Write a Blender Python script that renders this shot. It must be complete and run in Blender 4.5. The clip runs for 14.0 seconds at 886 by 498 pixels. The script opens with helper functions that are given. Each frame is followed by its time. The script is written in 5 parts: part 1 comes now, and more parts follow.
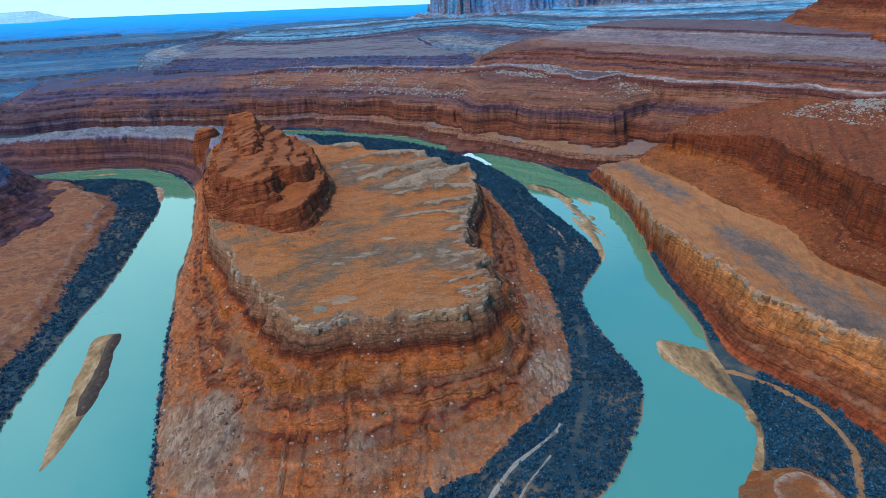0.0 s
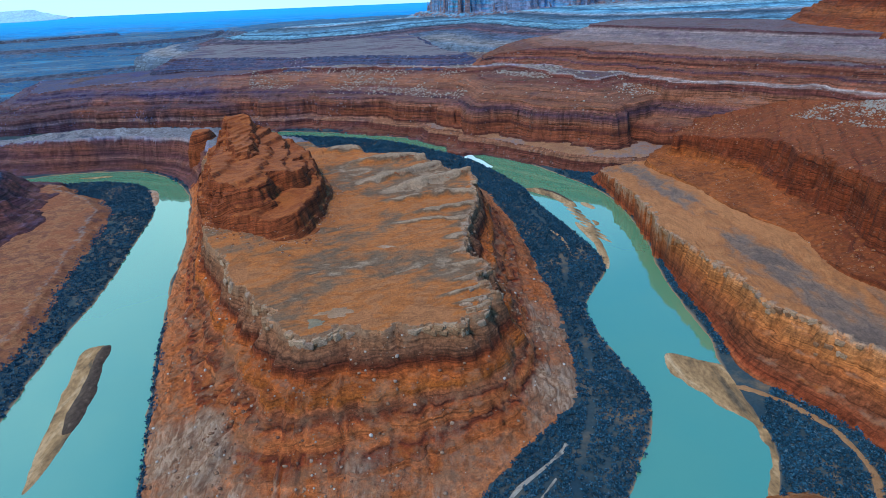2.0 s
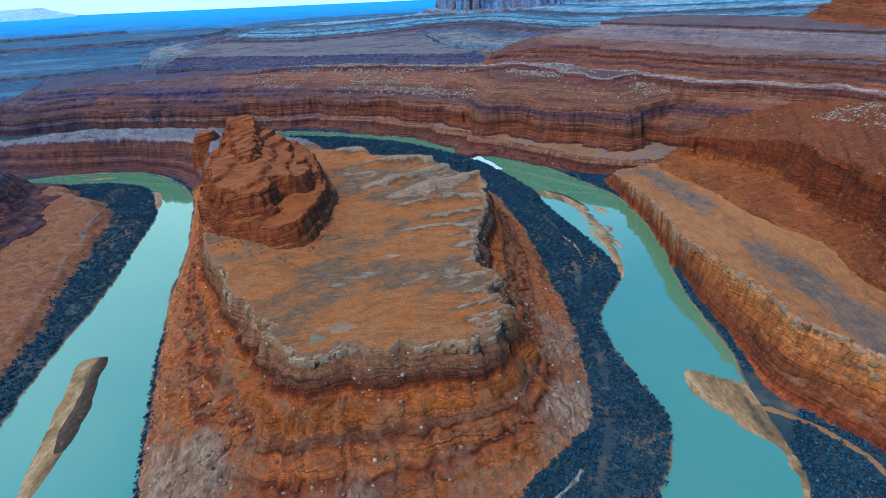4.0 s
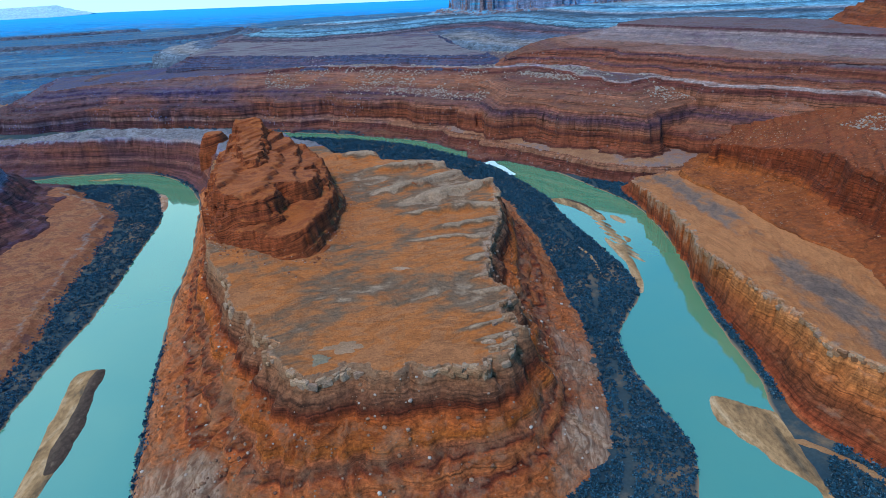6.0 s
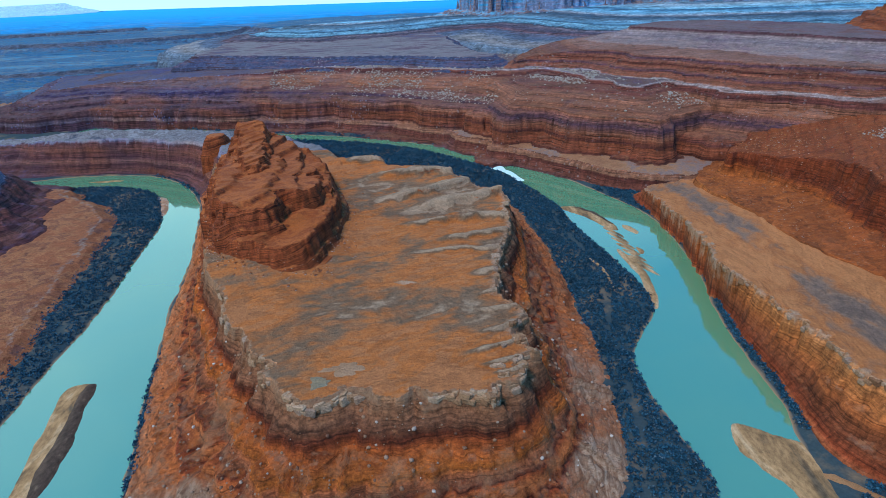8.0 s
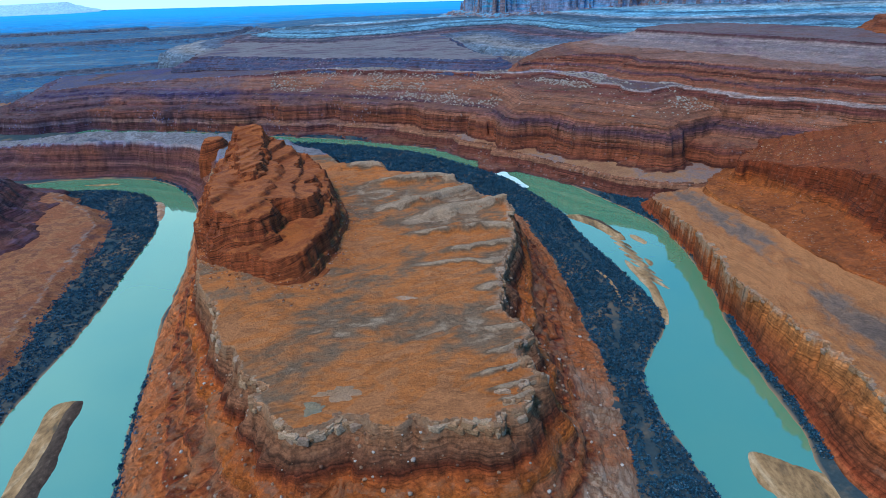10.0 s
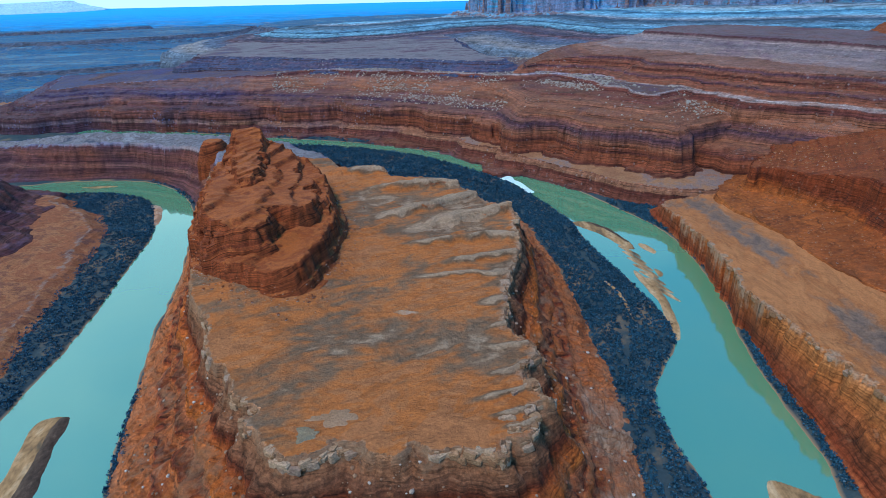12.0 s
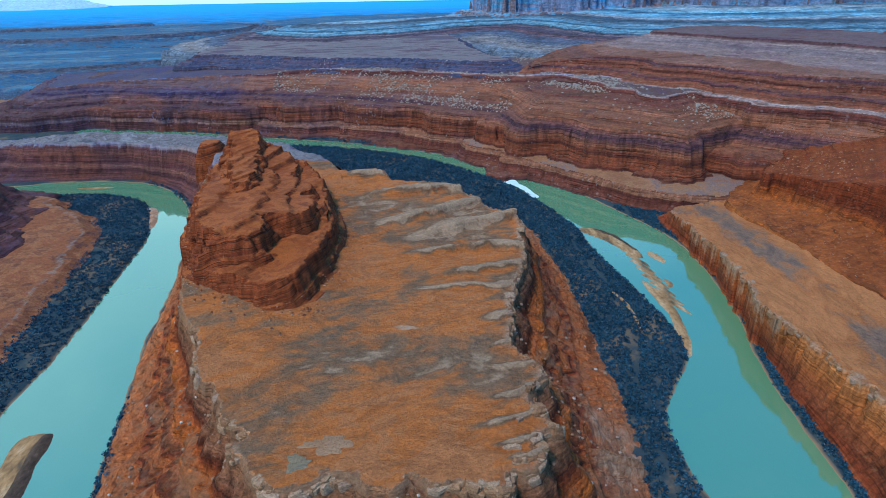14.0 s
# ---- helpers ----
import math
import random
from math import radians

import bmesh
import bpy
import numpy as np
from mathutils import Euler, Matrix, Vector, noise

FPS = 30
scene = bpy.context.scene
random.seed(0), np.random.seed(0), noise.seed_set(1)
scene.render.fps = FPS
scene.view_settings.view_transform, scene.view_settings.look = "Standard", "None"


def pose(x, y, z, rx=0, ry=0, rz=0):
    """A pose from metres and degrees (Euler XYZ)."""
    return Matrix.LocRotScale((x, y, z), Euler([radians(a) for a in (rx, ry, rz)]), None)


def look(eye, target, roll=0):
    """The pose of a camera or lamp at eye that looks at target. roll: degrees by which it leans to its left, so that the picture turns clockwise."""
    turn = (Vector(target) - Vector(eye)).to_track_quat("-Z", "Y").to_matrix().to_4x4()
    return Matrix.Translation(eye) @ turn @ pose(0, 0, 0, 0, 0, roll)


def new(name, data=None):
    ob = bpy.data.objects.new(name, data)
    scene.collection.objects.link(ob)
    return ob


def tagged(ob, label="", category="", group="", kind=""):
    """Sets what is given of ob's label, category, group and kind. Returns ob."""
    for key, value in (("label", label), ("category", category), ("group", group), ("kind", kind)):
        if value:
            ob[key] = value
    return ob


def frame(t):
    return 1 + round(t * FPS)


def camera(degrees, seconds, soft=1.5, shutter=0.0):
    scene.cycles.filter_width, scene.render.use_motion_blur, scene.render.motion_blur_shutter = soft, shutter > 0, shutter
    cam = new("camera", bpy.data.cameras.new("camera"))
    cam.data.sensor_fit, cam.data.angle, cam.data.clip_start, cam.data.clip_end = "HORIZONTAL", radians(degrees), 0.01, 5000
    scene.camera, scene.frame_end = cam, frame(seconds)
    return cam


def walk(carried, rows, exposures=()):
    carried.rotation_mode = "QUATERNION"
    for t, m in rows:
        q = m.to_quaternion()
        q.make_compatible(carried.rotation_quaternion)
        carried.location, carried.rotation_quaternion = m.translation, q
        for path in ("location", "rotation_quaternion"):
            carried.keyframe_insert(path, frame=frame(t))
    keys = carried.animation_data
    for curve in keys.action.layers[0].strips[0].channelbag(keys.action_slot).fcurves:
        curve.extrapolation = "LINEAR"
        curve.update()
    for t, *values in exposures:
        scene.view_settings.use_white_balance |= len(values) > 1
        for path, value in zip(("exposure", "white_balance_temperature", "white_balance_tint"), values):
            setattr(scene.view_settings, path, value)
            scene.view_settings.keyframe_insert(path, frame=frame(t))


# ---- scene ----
cam = camera(72.7, 14.0, soft=0.8)
PATH = [
    (0, (-0.902, 1.591, 297.814), (-0.857, 3.417, 296.998), -3.6),
    (0.5, (-0.53, 6.337, 298.098), (-0.483, 8.162, 297.282), -3.6),
    (1, (-0.261, 11.58, 298.573), (-0.213, 13.404, 297.754), -3.6),
    (1.5, (-0.289, 17.037, 299.023), (-0.242, 18.86, 298.203), -3.6),
    (2, (0.552, 22.635, 299.113), (0.595, 24.458, 298.292), -3.7),
    (4.5, (1.297, 54.943, 299.656), (1.304, 56.763, 298.828), -3.9),
    (5, (1.478, 61.943, 299.616), (1.474, 63.764, 298.789), -3.9),
    (5.5, (1.329, 69.062, 299.875), (1.318, 70.883, 299.049), -3.8),
    (6, (0.795, 75.986, 299.8), (0.779, 77.807, 298.973), -3.6),
    (6.5, (0.429, 82.714, 299.585), (0.407, 84.535, 298.758), -3.5),
    (7, (0.313, 89.26, 299.824), (0.286, 91.082, 298.999), -3.3),
    (7.5, (-0.295, 95.837, 299.824), (-0.325, 97.659, 298.998), -3.2),
    (8, (-0.461, 102.068, 299.997), (-0.493, 103.89, 299.172), -3.2),
    (10.5, (-0.509, 132.045, 301.114), (-0.55, 133.867, 300.291), -2.8),
    (11, (-0.706, 137.763, 301.209), (-0.749, 139.585, 300.385), -2.7),
    (11.5, (-0.006, 143.737, 301.143), (-0.054, 145.56, 300.32), -2.8),
    (12, (0.188, 149.513, 300.963), (0.138, 151.335, 300.14), -2.7),
    (12.5, (0.035, 155.555, 301.029), (-0.017, 157.377, 300.204), -2.7),
    (13, (0.008, 161.458, 301.093), (-0.048, 163.279, 300.268), -2.6),
    (13.5, (0.379, 167.264, 301.007), (0.321, 169.084, 300.182), -2.5),
    (14, (0.222, 173.574, 300.679), (0.164, 175.394, 299.853), -2.4),
]
walk(cam, [(t, look(eye, target, roll)) for t, eye, target, roll in PATH])

# ---- light ----
world = bpy.data.worlds.new("sky")
scene.world = world
world.use_nodes = True
wn, wl = world.node_tree.nodes, world.node_tree.links
wn.clear()
SUN_EL, SUN_AZ = radians(58), radians(-140)      # azimuth from +y, clockwise seen from above
sky = wn.new("ShaderNodeTexSky")
sky.sky_type, sky.sun_disc = "NISHITA", False
sky.sun_elevation, sky.sun_rotation = SUN_EL, SUN_AZ
sky.air_density, sky.dust_density, sky.ozone_density = 1.0, 1.0, 1.5
tc = wn.new("ShaderNodeTexCoord")
sp = wn.new("ShaderNodeSeparateXYZ")
cn = wn.new("ShaderNodeTexNoise")
cn.inputs["Scale"].default_value, cn.inputs["Detail"].default_value = 1.5, 5
wl.new(tc.outputs["Generated"], sp.inputs[0])
wl.new(tc.outputs["Generated"], cn.inputs["Vector"])


def world_math(op, a, b):
    m = wn.new("ShaderNodeMath")
    m.operation = op
    for i, v in enumerate((a, b)):
        if isinstance(v, float):
            m.inputs[i].default_value = v
        else:
            wl.new(v, m.inputs[i])
    return m.outputs[0]


# a bank of bright cloud towards -x and low over the horizon, open blue sky elsewhere
cover = world_math("ADD", world_math("MULTIPLY", sp.outputs["X"], -0.45), world_math("MULTIPLY", sp.outputs["Z"], -0.9))
cover = world_math("ADD", cover, world_math("MULTIPLY", cn.outputs["Fac"], 0.95))
cr = wn.new("ShaderNodeValToRGB")
cr.color_ramp.elements[0].position, cr.color_ramp.elements[1].position = 0.05, 0.55
wl.new(cover, cr.inputs["Fac"])
tint = wn.new("ShaderNodeMix")
tint.data_type, tint.blend_type = "RGBA", "MULTIPLY"
tint.inputs["Factor"].default_value = 1.0
tint.inputs["B"].default_value = (0.48, 2.0, 2.80, 1)
cmix = wn.new("ShaderNodeMix")
cmix.data_type = "RGBA"
cmix.inputs["B"].default_value = (7.6, 13.0, 14.2, 1)
bg = wn.new("ShaderNodeBackground")
bg.inputs["Strength"].default_value = 0.129
wo = wn.new("ShaderNodeOutputWorld")
wl.new(sky.outputs["Color"], tint.inputs["A"])
wl.new(cr.outputs["Color"], cmix.inputs["Factor"])
wl.new(tint.outputs["Result"], cmix.inputs["A"])
low = wn.new("ShaderNodeValToRGB")
low.color_ramp.elements[0].position, low.color_ramp.elements[1].position = 0.02, 0.16
low.color_ramp.elements[0].color, low.color_ramp.elements[1].color = (0.66, 0.72, 0.76, 1), (1, 1, 1, 1)
dim = wn.new("ShaderNodeMix")
dim.data_type, dim.blend_type = "RGBA", "MULTIPLY"
dim.inputs["Factor"].default_value = 1.0
wl.new(sp.outputs["Z"], low.inputs["Fac"])
wl.new(cmix.outputs["Result"], dim.inputs["A"])
wl.new(low.outputs["Color"], dim.inputs["B"])
wl.new(dim.outputs["Result"], bg.inputs["Color"])
wl.new(bg.outputs["Background"], wo.inputs["Surface"])

sun_data = bpy.data.lights.new("sun", "SUN")
sun_data.energy, sun_data.angle, sun_data.color = 3.7, radians(12), (0.94, 0.85, 0.74)
sun = new("sun", sun_data)
sun.matrix_world = look((math.sin(SUN_AZ) * math.cos(SUN_EL) * 900, math.cos(SUN_AZ) * math.cos(SUN_EL) * 900, math.sin(SUN_EL) * 900), (0, 0, 0))


# ---- materials ----
class Mat:
    """Short-hand for node materials."""

    def __init__(self, name, rough=0.9):
        self.m = bpy.data.materials.new(name)
        self.m.use_nodes = True
        self.n, self.l = self.m.node_tree.nodes, self.m.node_tree.links
        self.b = self.n["Principled BSDF"]
        self.b.inputs["Roughness"].default_value = rough
        self.b.inputs["Specular IOR Level"].default_value = 0.15
        self.pos = self.n.new("ShaderNodeNewGeometry").outputs["Position"]

    def noise(self, scale, detail=4, stretch=(1, 1, 1), rough=0.55, at=None, distort=0.0):
        m = self.n.new("ShaderNodeMapping")
        m.inputs["Scale"].default_value = stretch
        self.l.new(at or self.pos, m.inputs["Vector"])
        t = self.n.new("ShaderNodeTexNoise")
        t.inputs["Scale"].default_value, t.inputs["Detail"].default_value = scale, detail
        t.inputs["Roughness"].default_value, t.inputs["Distortion"].default_value = rough, distort
        self.l.new(m.outputs["Vector"], t.inputs["Vector"])
        return t.outputs["Fac"]

    def ramp(self, fac, stops, ease="LINEAR"):
        r = self.n.new("ShaderNodeValToRGB")
        r.color_ramp.interpolation = ease
        e = r.color_ramp.elements
        while len(e) < len(stops):
            e.new(0.5)
        for k, (p, c) in zip(e, stops):
            k.position = p
            k.color = (c, c, c, 1) if isinstance(c, (int, float)) else (*c, 1)
        self.l.new(fac, r.inputs["Fac"])
        return r.outputs["Color"]

    def mix(self, fac, a, b, how="MIX"):
        x = self.n.new("ShaderNodeMix")
        x.data_type, x.blend_type = "RGBA", how
        for key, v in (("Factor", fac), ("A", a), ("B", b)):
            if isinstance(v, (int, float)):
                x.inputs[key].default_value = v
            elif isinstance(v, tuple):
                x.inputs[key].default_value = (*v, 1)
            else:
                self.l.new(v, x.inputs[key])
        return x.outputs["Result"]

    def math(self, op, a, b=0.0):
        x = self.n.new("ShaderNodeMath")
        x.operation, x.use_clamp = op, False
        for i, v in enumerate((a, b)):
            if isinstance(v, (int, float)):
                x.inputs[i].default_value = v
            else:
                self.l.new(v, x.inputs[i])
        return x.outputs[0]

    def folded(self, far):
        """The position, bent so that beds tilt and curl."""
        t = self.n.new("ShaderNodeTexNoise")
        t.inputs["Scale"].default_value, t.inputs["Detail"].default_value = 0.014, 3
        g, a = self.n.new("ShaderNodeVectorMath"), self.n.new("ShaderNodeVectorMath")
        g.operation, a.operation = "SCALE", "ADD"
        g.inputs["Scale"].default_value = far
        self.l.new(self.pos, t.inputs["Vector"])
        self.l.new(t.outputs["Color"], g.inputs[0])
        self.l.new(self.pos, a.inputs[0])
        self.l.new(g.outputs[0], a.inputs[1])
        return a.outputs[0]

    def attr(self, name):
        a = self.n.new("ShaderNodeAttribute")
        a.attribute_name = name
        return a.outputs["Fac"]

    def up(self):
        s = self.n.new("ShaderNodeSeparateXYZ")
        self.l.new(self.n.new("ShaderNodeNewGeometry").outputs["Normal"], s.inputs[0])
        return s.outputs["Z"]

    def height(self):
        s = self.n.new("ShaderNodeSeparateXYZ")
        self.l.new(self.pos, s.inputs[0])
        return s.outputs["Z"]

    def bump(self, fac, strength, distance):
        b = self.n.new("ShaderNodeBump")
        b.inputs["Strength"].default_value, b.inputs["Distance"].default_value = strength, distance
        self.l.new(fac, b.inputs["Height"])
        self.l.new(b.outputs["Normal"], self.b.inputs["Normal"])

    def colour(self, c):
        self.l.new(c, self.b.inputs["Base Color"])
        return self.m


def rock(name, bands, soil, pale=None, band=0.16, soil_from=0.80, speck=0.0, fine=1.0, drift=(1, 1, 0.5), lumps=0.0, badland=0.0, grainy=0.5, strata=None, folds=0.0, joints=0.0, swirl=0.0, streaky=0.75, gritty=0.8, relief_by=(0.85, 2.4), wobble=3.0, tint=None, dip=None, thin_by=(0.85, 0.40, 1.45), veins=0.0, talus=None, cast=None):
    """Layered sandstone: bands by height, streaks down steep faces, soil on flat ground, pale rock along rims."""
    k = Mat(name)
    at = k.folded(swirl) if swirl else None
    if dip:
        lean = k.n.new("ShaderNodeVectorMath")
        lean.operation = "DOT_PRODUCT"
        lean.inputs[1].default_value = (dip[0], dip[1], 0)
        k.l.new(at or k.pos, lean.inputs[0])
        lift = k.n.new("ShaderNodeCombineXYZ")
        k.l.new(lean.outputs["Value"], lift.inputs["Z"])
        both = k.n.new("ShaderNodeVectorMath")
        both.operation = "ADD"
        k.l.new(at or k.pos, both.inputs[0])
        k.l.new(lift.outputs[0], both.inputs[1])
        at = both.outputs[0]
    layers = k.noise(1.0, 4, (0.004, 0.004, band), 0.7, at)
    thin = k.noise(1.0, 3, (0.015, 0.015, band * 5), 0.65, at)
    lay = k.math("ADD", k.math("MULTIPLY", layers, 0.6), k.math("MULTIPLY", thin, 0.4))
    lo, hi = 0.36, 0.64
    face = k.ramp(lay, [(lo + (hi - lo) * i / max(len(bands) - 1, 1), c) for i, c in enumerate(bands)])
    if swirl:
        face = k.mix(0.9, face, k.ramp(thin, [(0.36, 0.28), (0.47, 1.0), (0.56, 1.05), (0.66, 1.6)]), "MULTIPLY")
    if strata:
        zmax = strata[-1][0]
        z = k.math("DIVIDE", k.math("ADD", k.height(), k.math("MULTIPLY", k.math("SUBTRACT", k.noise(0.012, 6, rough=0.6), 0.5), wobble)), zmax)
        face = k.ramp(z, [(h / zmax, c) for h, c in strata])
        face = k.mix(thin_by[0], face, k.ramp(thin, [(0.36, thin_by[1]), (0.46, 0.95), (0.55, 1.0), (0.66, thin_by[2])]), "MULTIPLY")
        face = k.mix(0.35, face, k.ramp(layers, [(0.4, (0.4, 0.35, 0.4)), (0.6, (1.5, 1.4, 1.3))]), "MULTIPLY")
    streak = k.noise(0.16 * fine, 7, (1, 1, 0.10), 0.72)
    face = k.mix(streaky, face, k.ramp(streak, [(0.34, 0.30), (0.5, 0.95), (0.66, 1.45)]), "MULTIPLY")
    rough = k.noise(0.45 * fine, 7, (1, 1, 1.6), 0.75)
    face = k.mix(gritty, face, k.ramp(rough, [(0.36, 0.45), (0.5, 0.95), (0.64, 1.5)]), "MULTIPLY")
    if joints:
        jm = k.n.new("ShaderNodeMapping")
        jm.inputs["Scale"].default_value = (1, 1, 0.45)
        jv = k.n.new("ShaderNodeTexVoronoi")
        jv.feature = "DISTANCE_TO_EDGE"
        jv.inputs["Scale"].default_value = joints
        wander = k.n.new("ShaderNodeVectorMath")
        wander.operation = "ADD"
        wn3 = k.n.new("ShaderNodeTexNoise")
        wn3.inputs["Scale"].default_value, wn3.inputs["Detail"].default_value = 0.12, 4
        grow = k.n.new("ShaderNodeVectorMath")
        grow.operation = "SCALE"
        grow.inputs["Scale"].default_value = 6.0
        k.l.new(k.pos, wn3.inputs["Vector"])
        k.l.new(wn3.outputs["Color"], grow.inputs[0])
        k.l.new(k.pos, wander.inputs[0])
        k.l.new(grow.outputs[0], wander.inputs[1])
        k.l.new(wander.outputs[0], jm.inputs["Vector"])
        k.l.new(jm.outputs["Vector"], jv.inputs["Vector"])
        crackline = k.ramp(jv.outputs["Distance"], [(0.0, 0.25), (0.09, 1.0), (0.4, 1.12)])
        face = k.mix(0.32, face, crackline, "MULTIPLY")
    patch = k.math("ADD", k.math("MULTIPLY", k.noise(0.013 * fine, 8, tuple(v ** 0.5 for v in drift), 0.68, distort=0.8), 0.66), k.math("MULTIPLY", k.noise(0.06 * fine, 7, drift, 0.7, distort=0.4), 0.34))
    if lumps:
        patch = k.math("ADD", k.math("MULTIPLY", patch, 1 - lumps), k.math("MULTIPLY", k.attr("lump"), lumps))
    bare = face
    ground = k.ramp(patch, [(0.40 + 0.19 * i / max(len(soil) - 1, 1), c) for i, c in enumerate(soil)])
    if strata:
        ground = k.mix(0.5, ground, bare)
    if veins:
        # dendritic drainage lines, dark in the bed and pale along the banks
        warped = k.noise(0.016 * fine, 5, drift, 0.62, distort=2.2)
        finer = k.noise(0.05 * fine, 5, drift, 0.6, distort=1.6)
        ground = k.mix(veins, ground, k.ramp(warped, [(0.40, 1.0), (0.455, 1.10), (0.48, 0.62), (0.51, 0.66), (0.545, 1.08), (0.60, 1.0)]), "MULTIPLY")
        ground = k.mix(veins * 0.8, ground, k.ramp(finer, [(0.38, 1.0), (0.45, 1.1), (0.485, 0.60), (0.52, 1.08), (0.6, 1.0)]), "MULTIPLY")
    grain = k.noise(0.6 * fine, 8, (1, 1, 1), 0.78)
    ground = k.mix(grainy, ground, k.ramp(grain, [(0.36, 0.52), (0.5, 0.98), (0.64, 1.45)]), "MULTIPLY")
    wob = k.math("ADD", k.up(), k.math("MULTIPLY", k.math("SUBTRACT", k.noise(0.12 * fine, 6, rough=0.7), 0.5), 0.5))
    flat = k.ramp(wob, [(soil_from - 0.10, 0.0), (soil_from + 0.05, 1.0)])
    c = k.mix(flat, face, ground)
    if pale:
        p = k.math("ADD", k.attr("rim"), k.math("MULTIPLY", k.math("SUBTRACT", k.noise(0.10, 7, rough=0.7), 0.5), 1.6))
        tone = k.mix(k.ramp(grain, [(0.36, 0.0), (0.62, 1.0)]), tuple(v * 0.5 for v in pale), pale)
        c = k.mix(k.ramp(p, [(0.52, 0.0), (0.95, 0.85)]), c, tone)
    if badland:
        grey = k.ramp(k.noise(0.25, 5, (1, 0.25, 1), 0.6, distort=1.0), [(0.36, (0.12, 0.070, 0.052)), (0.5, (0.23, 0.155, 0.118)), (0.62, (0.36, 0.27, 0.22))])
        low = k.math("ADD", k.attr("badland"), k.math("MULTIPLY", k.math("SUBTRACT", k.noise(0.08, 6, rough=0.7), 0.5), 0.8))
        c = k.mix(k.ramp(low, [(0.22, 0.0), (0.75, badland)]), c, grey)
    if speck:
        v = k.n.new("ShaderNodeTexVoronoi")
        v.inputs["Scale"].default_value = 0.22 * fine
        k.l.new(k.pos, v.inputs["Vector"])
        stones = k.ramp(v.outputs["Distance"], [(0.16, 1.0), (0.30, 0.0)])
        few = k.ramp(k.noise(0.02 * fine, 6, rough=0.7), [(0.48, 0.0), (0.60, speck)])
        c = k.mix(k.mix(1.0, stones, few, "MULTIPLY"), c, (0.28, 0.215, 0.185))
    relief = k.math("ADD", k.math("ADD", grain, rough), thin)
    if folds:
        relief = k.math("ADD", relief, k.math("MULTIPLY", k.noise(0.07 * fine, 7, drift, 0.6, distort=1.5), folds))
    if talus:
        spill = k.noise(0.05, 6, (1, 1, 0.22), 0.66, distort=0.5)
        c = k.mix(k.ramp(spill, [(0.50, 0.0), (0.62, talus[1])]), c, k.mix(k.ramp(grain, [(0.38, 0.0), (0.6, 1.0)]), tuple(0.6 * v for v in talus[0]), talus[0]))
    # haze painted into the colour: multiplied by the tint, more to the west
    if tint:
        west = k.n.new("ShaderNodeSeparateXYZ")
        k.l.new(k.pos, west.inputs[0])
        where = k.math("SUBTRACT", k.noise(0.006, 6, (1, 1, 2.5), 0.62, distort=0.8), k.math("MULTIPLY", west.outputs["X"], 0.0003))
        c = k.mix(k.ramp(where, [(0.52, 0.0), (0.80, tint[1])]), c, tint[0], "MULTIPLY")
    # even multiplier; the cool ones put distance haze into far rock
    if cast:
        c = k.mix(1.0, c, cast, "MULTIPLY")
    k.bump(relief, relief_by[0], relief_by[1] / fine)
    return k.colour(c)


RED, ORANGE, MAROON, PURPLE = (0.170, 0.034, 0.013), (0.290, 0.072, 0.019), (0.075, 0.016, 0.010), (0.140, 0.065, 0.076)
TAN, GREY, BLUEGREY, RUST = (0.320, 0.142, 0.072), (0.205, 0.128, 0.098), (0.125, 0.088, 0.078), (0.340, 0.095, 0.018)
PALE, LAV, SLATE, STEEL = (0.38, 0.255, 0.195), (0.205, 0.135, 0.128), (0.032, 0.044, 0.082), (0.090, 0.090, 0.135)
BROWN, CLAY = (0.130, 0.048, 0.026), (0.230, 0.082, 0.036)

# beds from the river up: the peninsula, and the far side
NEAR_BEDS = [(0, (0.32, 0.125, 0.062)), (9, (0.36, 0.105, 0.034)), (15, (0.30, 0.085, 0.028)), (17.5, RED), (18.5, MAROON), (20, (0.27, 0.076, 0.028)), (25, (0.33, 0.100, 0.034)), (27.5, (0.20, 0.046, 0.016)), (28.5, (0.09, 0.021, 0.011)), (30, BROWN), (33, (0.24, 0.075, 0.034)), (37, RUST), (43, ORANGE),
             (47, (0.19, 0.042, 0.015)), (50, (0.10, 0.024, 0.012)), (53, BROWN), (56, (0.175, 0.075, 0.044)), (61, (0.185, 0.082, 0.046)), (64, (0.25, 0.118, 0.068)), (76, (0.32, 0.170, 0.100))]
# DUSK, WINE and PURPLE have violet distance haze mixed into the rock colour
DUSK, WINE = (0.170, 0.056, 0.041), (0.070, 0.028, 0.036)
FAR_BEDS = [(0, (0.10, 0.036, 0.032)), (5, (0.15, 0.040, 0.022)), (18, (0.11, 0.026, 0.016)), (20, (0.26, 0.098, 0.048)), (26, (0.24, 0.082, 0.040)), (29, MAROON), (33, (0.19, 0.045, 0.019)), (45, (0.21, 0.050, 0.020)),
            (48, (0.10, 0.025, 0.017)), (54, (0.20, 0.050, 0.023)), (60, (0.24, 0.075, 0.036)), (66, (0.15, 0.050, 0.036)), (72, WINE), (78, DUSK), (84, (0.23, 0.068, 0.030)), (98, (0.25, 0.082, 0.042)), (103, (0.11, 0.028, 0.022)), (110, (0.15, 0.036, 0.021)),
            (113, (0.42, 0.30, 0.25)), (115, (0.22, 0.060, 0.028)), (121, (0.18, 0.046, 0.024)), (124, WINE), (128, (0.21, 0.056, 0.027)), (133, MAROON), (136, (0.20, 0.054, 0.027)), (141, WINE), (144, (0.20, 0.060, 0.032)),
            (148, (0.27, 0.150, 0.115)), (158, LAV), (165, (0.25, 0.155, 0.132)), (169, (0.09, 0.032, 0.032)), (180, (0.12, 0.04, 0.035))]
